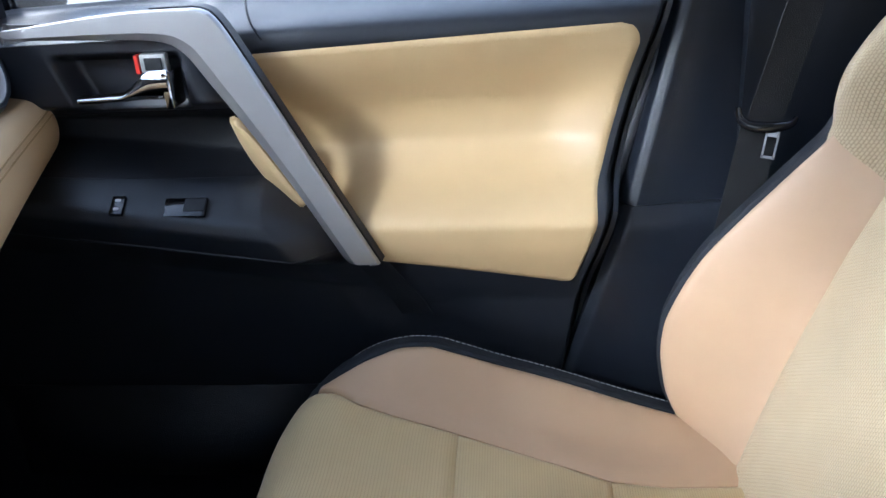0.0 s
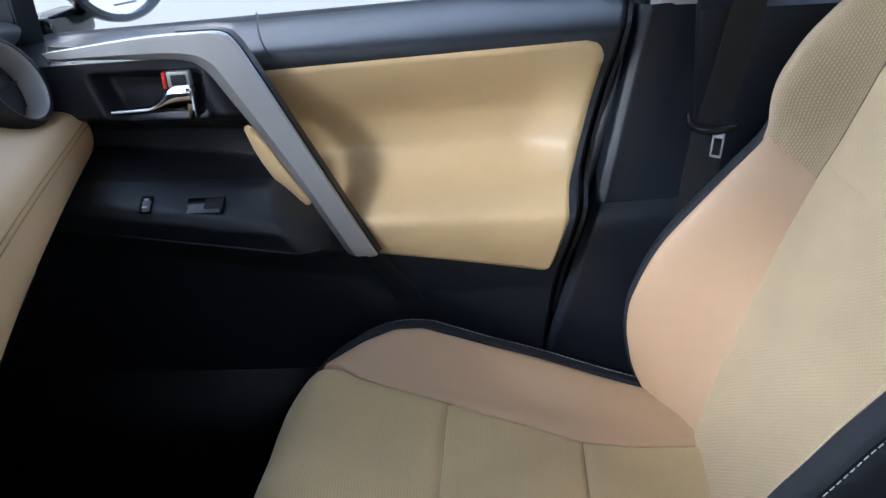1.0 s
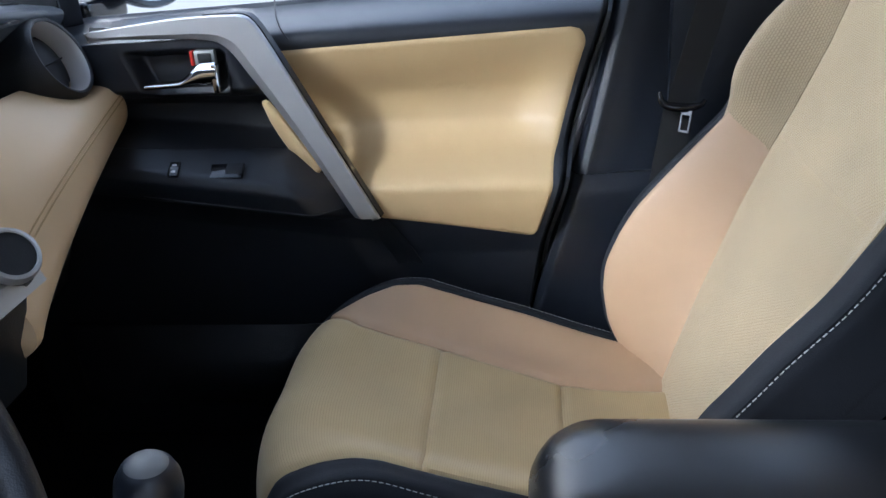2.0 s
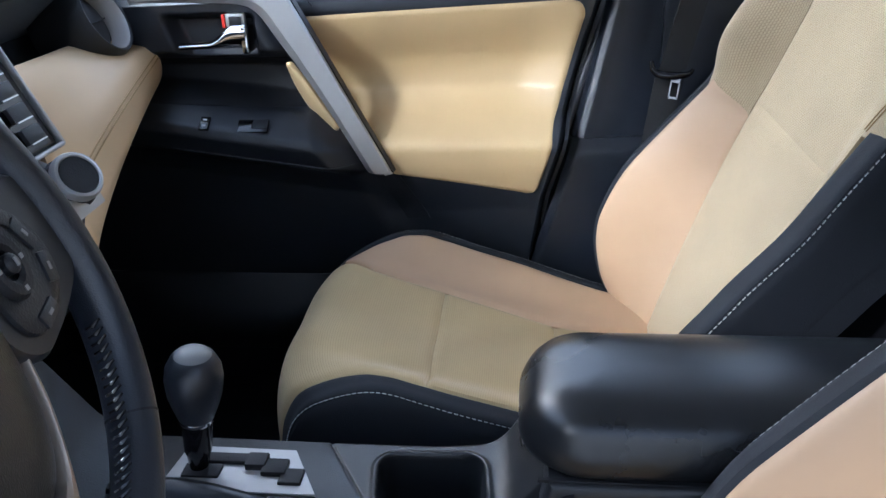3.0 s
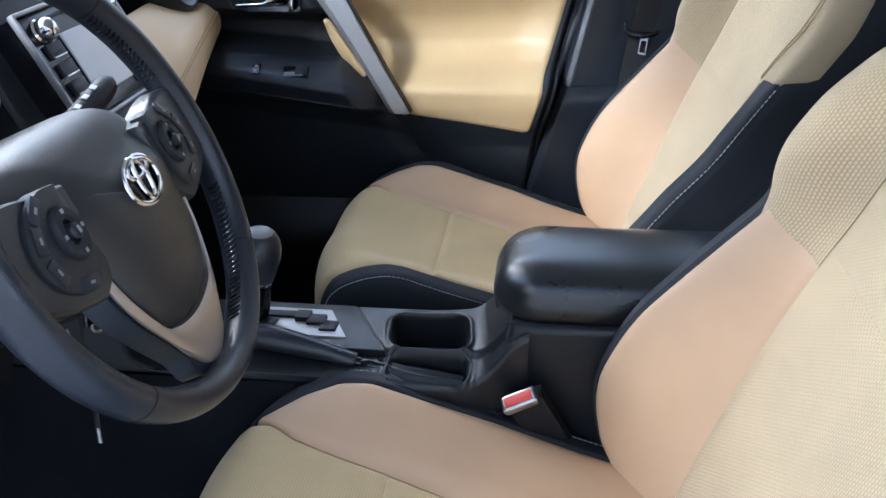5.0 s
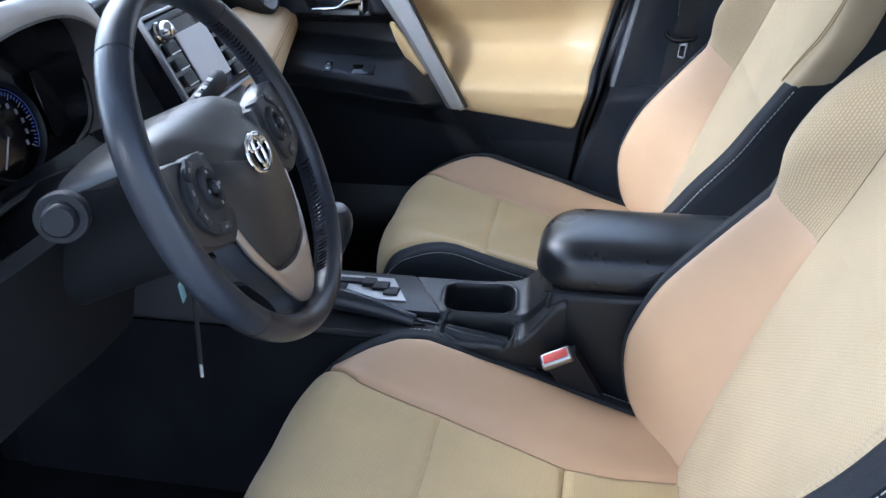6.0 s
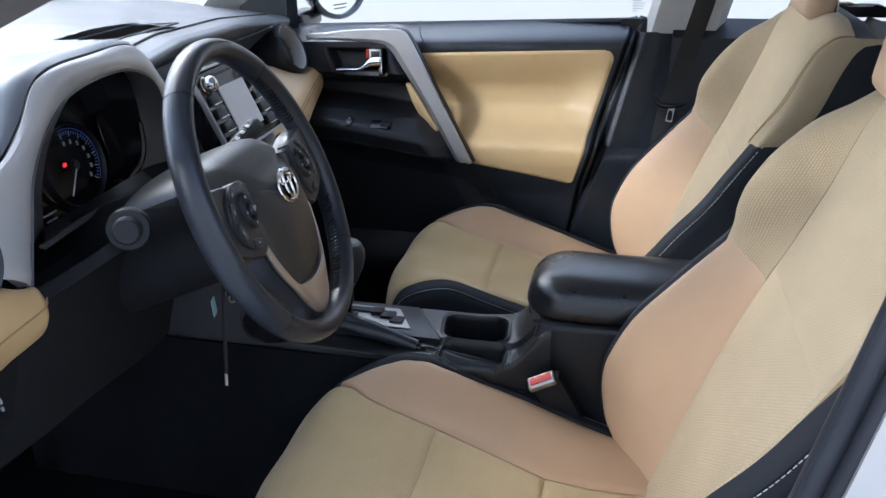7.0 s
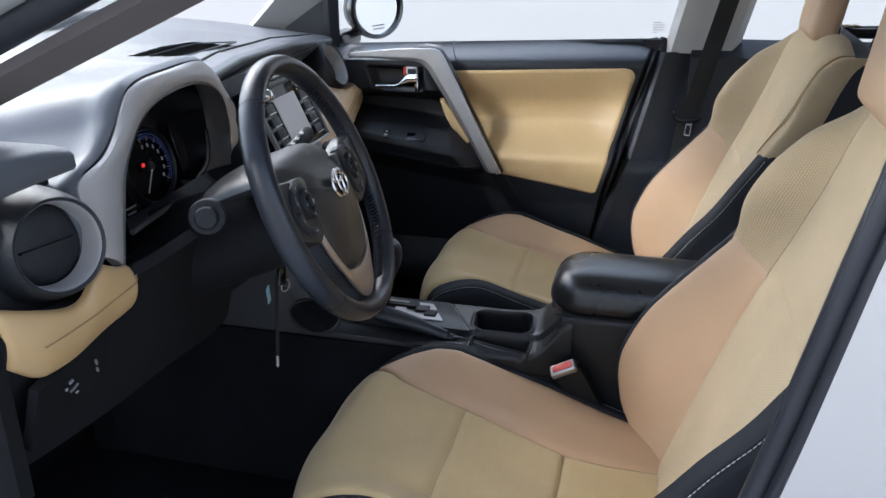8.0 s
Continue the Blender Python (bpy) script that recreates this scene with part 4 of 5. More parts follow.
# ---- steering wheel ----
wheel = thing("steering_wheel", (-0.20, -0.405, 1.11), "black leather steering wheel with silver lower spokes", "steering wheel")
WHEEL_TILT, WHEEL_TURN, RIM_R, RIM_W = radians(22.0), radians(6.9), 0.1771, 0.0130
W_N = Vector((math.cos(WHEEL_TILT) * math.cos(WHEEL_TURN), math.sin(WHEEL_TURN), math.sin(WHEEL_TILT) * math.cos(WHEEL_TURN)))
W_X = Vector((-math.sin(WHEEL_TURN), math.cos(WHEEL_TURN), 0))
WM = Matrix.Translation((-0.1699, -0.4124, 1.1180)) @ Matrix((W_X, W_N.cross(W_X).normalized(), W_N)).transposed().to_4x4() @ Matrix.Rotation(radians(-3.5), 4, "Z")


def placed(bm):
    bmesh.ops.transform(bm, matrix=WM, verts=bm.verts)
    return bm


def wheel_rim(a0, a1, n, r=RIM_W, closed=False):
    return placed(tube([(RIM_R * math.cos(k), RIM_R * math.sin(k), 0) for k in np.linspace(a0, a1, n, endpoint=not closed)], r, 22, closed, 1.30, (0, 0, 1)))


rim = part("rim", wheel_rim(0, 2 * math.pi, 120, closed=True), WHEEL_LEATHER, wheel, "worn black leather rim")
for k in (-42, 51, 129, 222):
    part("rim_seam", wheel_rim(radians(k - 0.25), radians(k + 0.25), 3, RIM_W + 0.0003), DULL_BLACK, rim)
for a0, a1 in ((-73, -20), (20, 49), (131, 160), (200, 253)):
    lace = []
    for k in np.arange(a0, a1, 1.9):
        c, q = math.cos(radians(k)), math.sin(radians(k))
        c2, q2 = math.cos(radians(k + 1.1)), math.sin(radians(k + 1.1))
        ri = RIM_R - RIM_W
        lace.append(placed(tube([((ri + 0.0015) * c, (ri + 0.0015) * q, -0.006), ((ri - 0.0006) * c, (ri - 0.0006) * q, 0.0), ((ri + 0.0015) * c2, (ri + 0.0010) * q2, 0.005)], 0.0014, 6)))
    part("rim_lacing", join(*lace), GLOSS_BLACK, rim, "glossy black thread lacing")


def plate(points, n, low, high, bevel, dome=0.0, lean=0.0):
    """A rounded plate in the wheel's own frame."""
    line = spline(points + [points[0]], n + 1)[:-1]
    bm = bmesh.new()
    c = line.mean(axis=0)
    rows = []
    for f, h in ((1.0, low), (1.0, high - bevel), (0.985, high - bevel * 0.3), (0.94, high), (0.7, high + dome * 0.5), (0.35, high + dome * 0.88)):
        rows.append([bm.verts.new((c[0] + (p[0] - c[0]) * f, c[1] + (p[1] - c[1]) * f, h + lean * min(0.0, c[1] + (p[1] - c[1]) * f))) for p in line])
    tip, foot = bm.verts.new((c[0], c[1], high + dome + lean * min(0.0, c[1]))), bm.verts.new((c[0], c[1], low + lean * min(0.0, c[1])))
    for a, b in zip(rows, rows[1:]):
        for k in range(n):
            bm.faces.new((a[k], a[(k + 1) % n], b[(k + 1) % n], b[k]))
    for k in range(n):
        bm.faces.new((rows[-1][k], rows[-1][(k + 1) % n], tip))
        bm.faces.new((rows[0][(k + 1) % n], rows[0][k], foot))
    bmesh.ops.recalc_face_normals(bm, faces=bm.faces)
    return placed(bm)


def mirrored(half):
    """A closed outline from its right half, given from top to bottom."""
    return half + [(-x, y) for x, y in half[::-1]]


def hub_cover(points, n, peak):
    """The domed hub pad: highest at the badge, its top shoulder rolling forward."""
    line = spline(points + [points[0]], n + 1)[:-1]
    bm = bmesh.new()
    rows = []
    for f, lip, roof in ((1.0, 0.030, 0.080), (1.0, 0.0035, 0.040), (0.998, 0.0028, 0.022), (0.985, 0.0018, 0.012), (0.96, 0.0006, 0.0055), (0.92, 0.0, 0.002), (0.86, 0.0, 0.0), (0.76, 0, 0), (0.64, 0, 0), (0.48, 0, 0), (0.30, 0, 0), (0.14, 0, 0)):
        row = []
        for x, y in line:
            rim_h = 0.004 - 0.036 * step(0.0, 0.066, y) - 0.006 * step(0.07, 0.12, abs(x)) - 0.004 * step(-0.07, -0.12, y)
            h = rim_h + (peak - rim_h) * (1 - f ** (2.6 - 0.9 * step(0.0, 0.05, y))) - mixed(lip, roof, step(0.034, 0.060, y))
            row.append(bm.verts.new((x * f, -0.012 + (y + 0.012) * f, h)))
        rows.append(row)
    tip = bm.verts.new((0, -0.012, peak))
    for a, b in zip(rows, rows[1:]):
        for k in range(n):
            bm.faces.new((a[k], a[(k + 1) % n], b[(k + 1) % n], b[k]))
    for k in range(n):
        bm.faces.new((rows[-1][k], rows[-1][(k + 1) % n], tip))
    bmesh.ops.recalc_face_normals(bm, faces=bm.faces)
    return placed(bm)


pad = part("airbag_pad", hub_cover(mirrored([(0.016, 0.069), (0.052, 0.068), (0.088, 0.064), (0.113, 0.057), (0.121, 0.048), (0.113, 0.040), (0.094, 0.036), (0.084, 0.024), (0.083, 0.0), (0.080, -0.026), (0.070, -0.066), (0.054, -0.097), (0.036, -0.109), (0.014, -0.115)]), 96, 0.0215), HUB, wheel, "black grained hub pad")


def oval(rx, ry, cx, cy, h, r):
    return placed(tube([(cx + rx * math.cos(k), cy + ry * math.sin(k), h) for k in np.linspace(0, 2 * math.pi, 44, endpoint=False)], r, 8, True, 0.7))


badge = part("badge_ring", oval(0.0275, 0.0190, 0.0, 0.0, 0.0222, 0.0025), CHROME, pad, "plain chrome oval badge")
part("badge_bar", oval(0.0085, 0.0165, 0.0, 0.0008, 0.0232, 0.0026), CHROME, badge)
part("badge_bar", oval(0.0175, 0.0066, 0.0, 0.0095, 0.0228, 0.0022), CHROME, badge)
part("badge_field", placed(lathe([(0, 0.0218), (0.95, 0.0214), (1.0, 0.0205)], Matrix.Diagonal((0.0270, 0.0186, 1, 1)), 40)), GLOSS_BLACK, badge)
for side in (-1, 1):
    spoke = part("spoke", plate([(side * x, y) for x, y in [(0.068, 0.032), (0.10, 0.036), (0.136, 0.044), (0.164, 0.042), (0.172, 0.006), (0.166, -0.022), (0.145, -0.036), (0.115, -0.047), (0.092, -0.050), (0.072, -0.030)]], 64, -0.020, 0.006, 0.010), SPOKE, wheel, "smooth black spoke cover")
    pod = part("button_pod", plate([(side * x, y) for x, y in [(0.083, 0.036), (0.104, 0.038), (0.130, 0.030), (0.145, 0.006), (0.141, -0.018), (0.122, -0.034), (0.098, -0.038), (0.086, -0.026), (0.083, 0.0)]], 48, -0.005, 0.0095, 0.002), PLASTIC, spoke)
    at = Matrix.Translation((side * 0.101, 0.004, 0.0085))
    part("button_ring", placed(lathe([(0.0085, 0.004), (0.011, 0.0062), (0.0165, 0.0060), (0.0185, 0.0035), (0.0185, -0.002)], at @ Matrix.Diagonal((0.84, 1.12, 1, 1)), 30)), DULL_BLACK, pod, "oval direction pad")
    for g in range(4):
        part("button_mark", placed(box((0.003, 0.003, 0.0006), at @ Vector((0.0115 * math.cos(g * math.pi / 2), 0.0153 * math.sin(g * math.pi / 2), 0.0063)), 0, 1)), GREY_PRINT, pod)
    part("button", placed(lathe([(0, 0.0100), (0.004, 0.0095), (0.0060, 0.0075), (0.0062, 0.0)], at, 20)), SOFT_BLACK, pod)
    part("button_mark", placed(box((0.002, 0.005, 0.001), at @ Vector((0, 0, 0.0101)), 0, 1)), GREY_PRINT, pod)
    for x, y, w, turn in ((0.119, 0.029, 0.022, -38), (0.132, 0.012, 0.020, -66), (0.134, -0.011, 0.019, -104), (0.111, -0.031, 0.020, 14)):
        key_part = part("button", placed(box((w, 0.010, 0.005), (side * x, y, 0.0088), 0.0018, 2, pose(0, 0, 0, 0, 0, side * turn))), SOFT_BLACK, pod)
        part("button_mark", placed(box((0.005, 0.0022, 0.0006), (side * x, y, 0.0114), 0, 1, pose(0, 0, 0, 0, 0, side * turn))), GREY_PRINT, key_part)


VEE_IN = spline([(-0.088, -0.018), (-0.083, -0.036), (-0.0735, -0.068), (-0.0570, -0.100), (-0.038, -0.1125), (0.0, -0.1185), (0.038, -0.1125), (0.0570, -0.100), (0.0735, -0.068), (0.083, -0.036), (0.088, -0.018)], 81)
VEE_OUT = spline([(-0.090, -0.020), (-0.0885, -0.042), (-0.0800, -0.074), (-0.0640, -0.105), (-0.042, -0.138), (-0.024, -0.158), (0.0, -0.1655), (0.024, -0.158), (0.042, -0.138), (0.0640, -0.105), (0.0800, -0.074), (0.0885, -0.042), (0.090, -0.020)], 81)


def vee(a, b):
    inn, out = VEE_IN[round(a * 80)], VEE_OUT[round(a * 80)]
    x, y = inn + (out - inn) * b
    return WM @ Vector((x, y, 0.004 - 0.005 * b + 0.0015 * math.sin(math.pi * b)))


low = part("lower_spoke", plate(mirrored([(0.02, 0.0), (0.088, -0.012), (0.087, -0.042), (0.078, -0.074), (0.061, -0.105), (0.039, -0.138), (0.026, -0.166)]), 64, -0.030, -0.006, 0.004), SOFT_BLACK, wheel)
part("silver_trim", sheet(vee, 80, 8, 0.010, (0.42, 0.04), 0.002, 0.004, flip=True), WARM_SILVER, low, "warm satin silver spoke trim")

col = thing("steering_column", (-0.35, -0.405, 1.03), "black plastic steering column shroud with stalks", "steering column")
part("shroud", tube(spline([(-0.52, -0.405, 0.958), (-0.40, -0.405, 1.005), (-0.30, -0.410, 1.046), (-0.215, -0.412, 1.080)], 20), [0.090 - 0.012 * k / 19 for k in range(20)], 32, False, 0.86), SHADED_TRIM, col)
part("stalk", tube(spline([(-0.335, -0.47, 1.080), (-0.295, -0.525, 1.105), (-0.254, -0.580, 1.130)], 14), [0.008 + 0.004 * k / 13 for k in range(14)], 14), DULL_BLACK, col)
lm = facing((-0.250, -0.587, 1.132), (0.42, -0.85, 0.20))
part("light_knob", lathe([(0, 0.012), (0.012, 0.012), (0.0145, 0.009), (0.0150, 0.0), (0.021, -0.001), (0.0225, -0.004), (0.022, -0.016), (0.012, -0.018)], lm, 28), DULL_BLACK, col, "round light switch knob")
part("stalk", tube(spline([(-0.315, -0.36, 1.085), (-0.300, -0.285, 1.108), (-0.294, -0.225, 1.124), (-0.296, -0.178, 1.134)], 30), [0.0085] * 10 + [0.0100] * 2 + [0.0125] * 15 + [0.0120, 0.0100, 0.0060], 14), DULL_BLACK, col)
for k in range(3):
    part("print_mark", box((0.006, 0.007, 0.0012), (-0.292, -0.252 + 0.017 * k, 1.1305 + 0.0045 * k), 0, 1, pose(0, 0, 0, 14, 12, 0)), PRINT, col)
part("ignition", lathe([(0, 0.014), (0.013, 0.014), (0.016, 0.008), (0.017, 0)], facing((-0.30, -0.328, 1.02), (0.8, 0.4, 0.2)), 24), GLOSS_BLACK, col)
key = thing("key_bundle", (-0.325, -0.312, 0.90), "hanging key with strap and a pale blue tag", "key")
part("key_ring", tube([(-0.322 + 0.002 * math.cos(k), -0.268 + 0.011 * math.cos(k), 0.886 + 0.010 * math.sin(k)) for k in np.linspace(0, 2 * math.pi, 24, endpoint=False)], 0.0016, 6, True), STEEL, key)
part("strap", tube([(-0.325, -0.289, 0.915), (-0.325, -0.298, 0.870), (-0.325, -0.308, 0.815), (-0.325, -0.316, 0.774)], 0.0034, 8, False, 0.4, (0, 1, 0)), WEBBING, key)
part("strap_end", tube([(-0.325, -0.316, 0.776), (-0.325, -0.319, 0.757)], 0.0028, 8, False, 0.6, (0, 1, 0)), STEEL, key, "bright metal strap end")
part("key_head", box((0.008, 0.026, 0.030), (-0.322, -0.278, 0.908), 0.003, 2, pose(0, 0, 0, -12, 0, 0)), GLOSS_BLACK, key, "black plastic key head")
part("tag", box((0.002, 0.015, 0.030), (-0.33, -0.314, 0.890), 0.001, 1, pose(0, 0, 0, 8, 0, 10)), BLUE_TAG, key, "pale blue paper tag")
part("hook", tube([(-0.30, -0.328, 1.015), (-0.315, -0.300, 0.96), (-0.322, -0.280, 0.918)], 0.003, 8), DULL_BLACK, key)

# ---- dashboard ----
dash = thing("dashboard", (-0.6, 0.0, 0.9), "dark grey dashboard with silver and beige leather trim", "dashboard")


def dash_edge(y):
    return np.interp(y, [-0.80, -0.6, -0.22, -0.14, 0.0, 0.3, 0.62, 0.72], [-0.64, -0.64, -0.64, -0.49, -0.513, -0.552, -0.60, -0.63]), np.interp(y, [-0.80, -0.6, -0.22, -0.14, 0.0, 0.3, 0.62, 0.72], [1.14, 1.17, 1.20, 1.218, 1.222, 1.205, 1.168, 1.155])


def dash_top(a, b):
    y = -0.78 + 1.50 * a
    ex, ez = dash_edge(y)
    if b < 0.8:
        t = b / 0.8
        x = -1.28 + (ex + 1.28) * t
        z = 1.205 + (ez - 1.205) * (1 - (1 - t) ** 2.2) + 0.022 * math.sin(math.pi * t)
        return (x, y, z)
    t = (b - 0.8) / 0.2
    return (ex + 0.022 * math.sin(math.pi * min(1, t * 2.2) * 0.5) - 0.12 * t * t, y, ez - 0.002 - 0.10 * t * t - 0.012 * t)


top_bm = sheet(dash_top, 260, 200, 0.0, flip=True)
SLOT = [(-0.676, -0.104), (-0.590, -0.062), (-0.580, 0.118), (-0.673, 0.114)]


def in_slot(x, y):
    return all((b[0] - a[0]) * (y - a[1]) - (b[1] - a[1]) * (x - a[0]) > 0 for a, b in zip(SLOT, SLOT[1:] + SLOT[:1]))


hole = [f for f in top_bm.faces if f.calc_center_median().z > 1.15 and in_slot(*f.calc_center_median().xy)]
bmesh.ops.delete(top_bm, geom=hole, context="FACES")
part("top_pad", top_bm, DASH_TOP, dash, "dark grey dashboard top, shiny in the light")
part("tray_lip", tube([(x, y, 1.2285 - 0.0045 * (x < -0.63)) for x, y in SLOT], 0.0018, 6, True), DASH_TOP, dash)
part("top_recess", sheet(lambda a, b: (-1.02 + 0.46 * a, -0.25 + 0.75 * b, 1.168), 10, 10, 0.004), DULL_BLACK, dash, "dark open tray in the dash top")
part("core", prism([(-1.05, 1.08), (-0.66, 1.14), (-0.64, 0.98), (-0.70, 0.80), (-1.0, 0.80)], -0.76, 0.70, "y"), DULL_BLACK, dash)
part("screen_base", tube([(-1.27 + 0.05 * (2 * t - 1) ** 2, -0.72 + 1.42 * t, 1.222) for t in np.linspace(0, 1, 24)], 0.016, 8), DULL_BLACK, dash, "black band at the windscreen base")
part("crease", tube([(dash_edge(y)[0] - 0.045, y, dash_edge(y)[1] + 0.0045) for y in np.linspace(-0.18, 0.66, 40)], 0.003, 6), DULL_BLACK, dash)

BIN = [(-0.35, -0.621, 1.074), (-0.37, -0.579, 1.123), (-0.385, -0.541, 1.17), (-0.40, -0.474, 1.216), (-0.41, -0.397, 1.233), (-0.42, -0.291, 1.229), (-0.43, -0.217, 1.196), (-0.44, -0.186, 1.139), (-0.45, -0.178, 1.066)]
BOUT = [(-0.35, -0.660, 1.100), (-0.35, -0.664, 1.150), (-0.362, -0.656, 1.188), (-0.375, -0.590, 1.203), (-0.388, -0.540, 1.226), (-0.402, -0.478, 1.264), (-0.42, -0.364, 1.266), (-0.432, -0.245, 1.254), (-0.44, -0.168, 1.183)]
b_in, b_out = spline(BIN, 81), spline(BOUT, 81)
part("gauge_bezel", sheet(lambda a, b: Vector(b_in[round(a * 80)] + (b_out[round(a * 80)] - b_in[round(a * 80)]) * b) + Vector((0.006 * math.sin(math.pi * b), 0, 0.003 * math.sin(math.pi * b))), 80, 8, 0.012, (0.8, 0.05), 0.003, 0.006, flip=False), BEZEL, dash, "satin silver gauge surround")
FWD = spline([(-0.50, -0.76, 1.10), (-0.54, -0.78, 1.13), (-0.58, -0.785, 1.15), (-0.66, -0.77, 1.155), (-0.76, -0.74, 1.16), (-0.86, -0.66, 1.185), (-0.86, -0.42, 1.195), (-0.82, -0.22, 1.205), (-0.74, -0.13, 1.205)], 81)
part("hood", sheet(lambda a, b: Vector(b_out[round(a * 80)] + (FWD[round(a * 80)] - b_out[round(a * 80)]) * b) + Vector((-0.006 * (1 - step(0, 0.04, b)), 0, 0.006 * math.sin(math.pi * b ** 0.8) * step(0.3, 0.55, a) + 0.008 * math.sin(math.pi * min(1, b * 10)))), 80, 40, 0.008), DASH_TOP, dash, "dark grey gauge hood")
WELL = spline([(-0.470, -0.452, 1.062), (-0.470, -0.440, 1.110), (-0.470, -0.410, 1.160), (-0.470, -0.357, 1.205), (-0.470, -0.298, 1.220), (-0.470, -0.232, 1.221), (-0.470, -0.212, 1.205), (-0.470, -0.210, 1.165), (-0.470, -0.209, 1.100), (-0.470, -0.224, 1.074), (-0.470, -0.254, 1.062)], 81)
SILL = spline([(-0.362, -0.584, 1.102), (-0.400, -0.475, 1.084), (-0.430, -0.357, 1.066), (-0.440, -0.296, 1.047), (-0.448, -0.190, 1.040)], 41)


def well(a, b):
    p, q = b_in[round(a * 80)], WELL[round(a * 80)]
    return Vector(p + (q - p) * b) + Vector((-0.012 * math.sin(math.pi * b), 0, 0))


funnel = part("gauge_well", sheet(well, 80, 14, 0.004, flip=True), SILL_GREY, dash, "dark grey funnel round the gauges")
part("gauge_box", sheet(lambda a, b: Vector(WELL[round(a * 80)]) + Vector((-0.060 * b, 0, 0)), 80, 4, 0.004, flip=True), GLOSS_BLACK, funnel)
part("gauge_plate", box((0.006, 0.300, 0.200), (-0.515, -0.335, 1.128), 0, 1, pose(0, 0, 0, 0, -10, 0)), GLOSS_BLACK, funnel)


def shelf_below(a, b):
    p = SILL[round(a * 40)]
    q = np.array([-0.470, -0.452 + 0.225 * a, 1.062 + 0.002 * a])
    return Vector(p + (q - p) * b) + Vector((0, 0, -0.010 * math.sin(math.pi * b)))


part("gauge_shelf", sheet(shelf_below, 40, 10, 0.004), PLASTIC, dash, "grey shelf below the gauges")
part("bezel_sill", tube([Vector(p) for p in SILL], 0.0028, 8), PLASTIC, dash, "dark lower edge of the gauge surround")


def gauge(cy, cz, r, turns):
    """A round dial: raised ring, lit arc, long and short ticks and small figures as bars."""
    m = facing((-0.499, cy, cz), (1, 0, 0.18))
    ring = part("dial", lathe([(r - 0.001, 0.0), (r, 0.004), (r + 0.003, 0.007), (r + 0.006, 0.003), (r + 0.006, -0.004)], m, 56), PLASTIC, funnel, "round gauge ring")
    arc = [radians(g) for g in np.linspace(*turns, 40)]
    part("lit_arc", tube([m @ Vector(((r - 0.005) * math.cos(g), (r - 0.005) * math.sin(g), 0.002)) for g in arc], 0.0005, 5), GAUGE_BLUE, ring, "thin blue lit arc")
    short, long, figures = [], [], []
    for k, g in enumerate(np.linspace(*turns, 25)):
        q = m @ pose(0, 0, 0, 0, 0, g)
        n = 0.008 if k % 4 == 0 else 0.0045
        (long if k % 4 == 0 else short).append(box((n, 0.0011, 0.0008), q @ Vector((r - 0.008 - n / 2, 0, 0.002)), 0, 1, q.to_3x3().to_4x4()))
        if k % 4 == 0:
            figures.append(box((0.0042, 0.0060, 0.0008), m @ Vector(((r - 0.023) * math.cos(radians(g)), (r - 0.023) * math.sin(radians(g)), 0.002)), 0, 1, m.to_3x3().to_4x4()))
    tagged(part("scale_marks", join(*short), GAUGE_BLUE, ring), "blue lit scale marks", kind="stuff")
    for tick in long:
        part("scale_tick", tick, GREY_PRINT, ring)
    for figure in figures:
        part("scale_figure", figure, GREY_PRINT, ring)
    part("needle_hub", lathe([(0, 0.006), (0.006, 0.006), (0.008, 0.003), (0.008, 0.0)], m, 24), DULL_BLACK, ring)
    return m


gm2 = gauge(-0.338, 1.106, 0.056, (100, -40))
gauge(-0.492, 1.100, 0.056, (200, -20))
part("needle", box((0.040, 0.0022, 0.0014), gm2 @ Vector((-0.016, -0.020, 0.006)), 0.0004, 1, gm2.to_3x3().to_4x4() @ pose(0, 0, 0, 0, 0, 52)), PRINT, funnel, "pale gauge needle")
part("warning_light", box((0.003, 0.006, 0.006), (-0.486, -0.371, 1.118), 0.0015, 2), GAUGE_RED, funnel, "small red warning light")
part("display", box((0.003, 0.062, 0.085), (-0.498, -0.235, 1.115), 0.001, 1, pose(0, 0, 0, 0, -10, 0)), GLOSS_BLACK, funnel, "dark centre display")
for k in range(3):
    part("print_line", box((0.002, 0.026 - 0.006 * k, 0.002), (-0.478 + 0.002 * k, -0.428, 1.070 - 0.008 * k), 0, 1), GREY_PRINT, funnel)

def vent(at, normal, r, parent):
    m = facing(at, normal)
    ring_part = part("air_vent", lathe([(r * 0.97, 0.001), (r * 1.0, 0.005), (r * 1.06, 0.006), (r * 1.14, -0.002), (r * 1.24, -0.022), (r * 1.34, -0.055), (r * 1.36, -0.085)], m, 56), PLASTIC, parent, "round black air vent")
    part("vent_ring", lathe([(r * 0.985, 0.0035), (r * 0.968, 0.002), (r * 0.955, -0.004), (r * 0.935, -0.014), (r * 0.91, -0.030)], m, 56), BEZEL, ring_part, "satin silver vent ring")
    barrel = part("vent_barrel", lathe([(0, -0.022), (r * 0.35, -0.0225), (r * 0.66, -0.024), (r * 0.80, -0.027), (r * 0.92, -0.034)], m, 40), DULL_BLACK, ring_part, "black vent closing disc")
    part("louvre", box((r * 1.30, 0.0025, 0.008), m @ Vector((0, 0, -0.021)), 0.001, 2, m.to_3x3().to_4x4()), DULL_BLACK, barrel)
    return ring_part


vent((-0.350, -0.722, 1.140), (0.93, -0.30, 0.16), 0.050, dash)
vent((-0.552, 0.560, 1.106), (0.88, 0.02, 0.40), 0.054, dash)


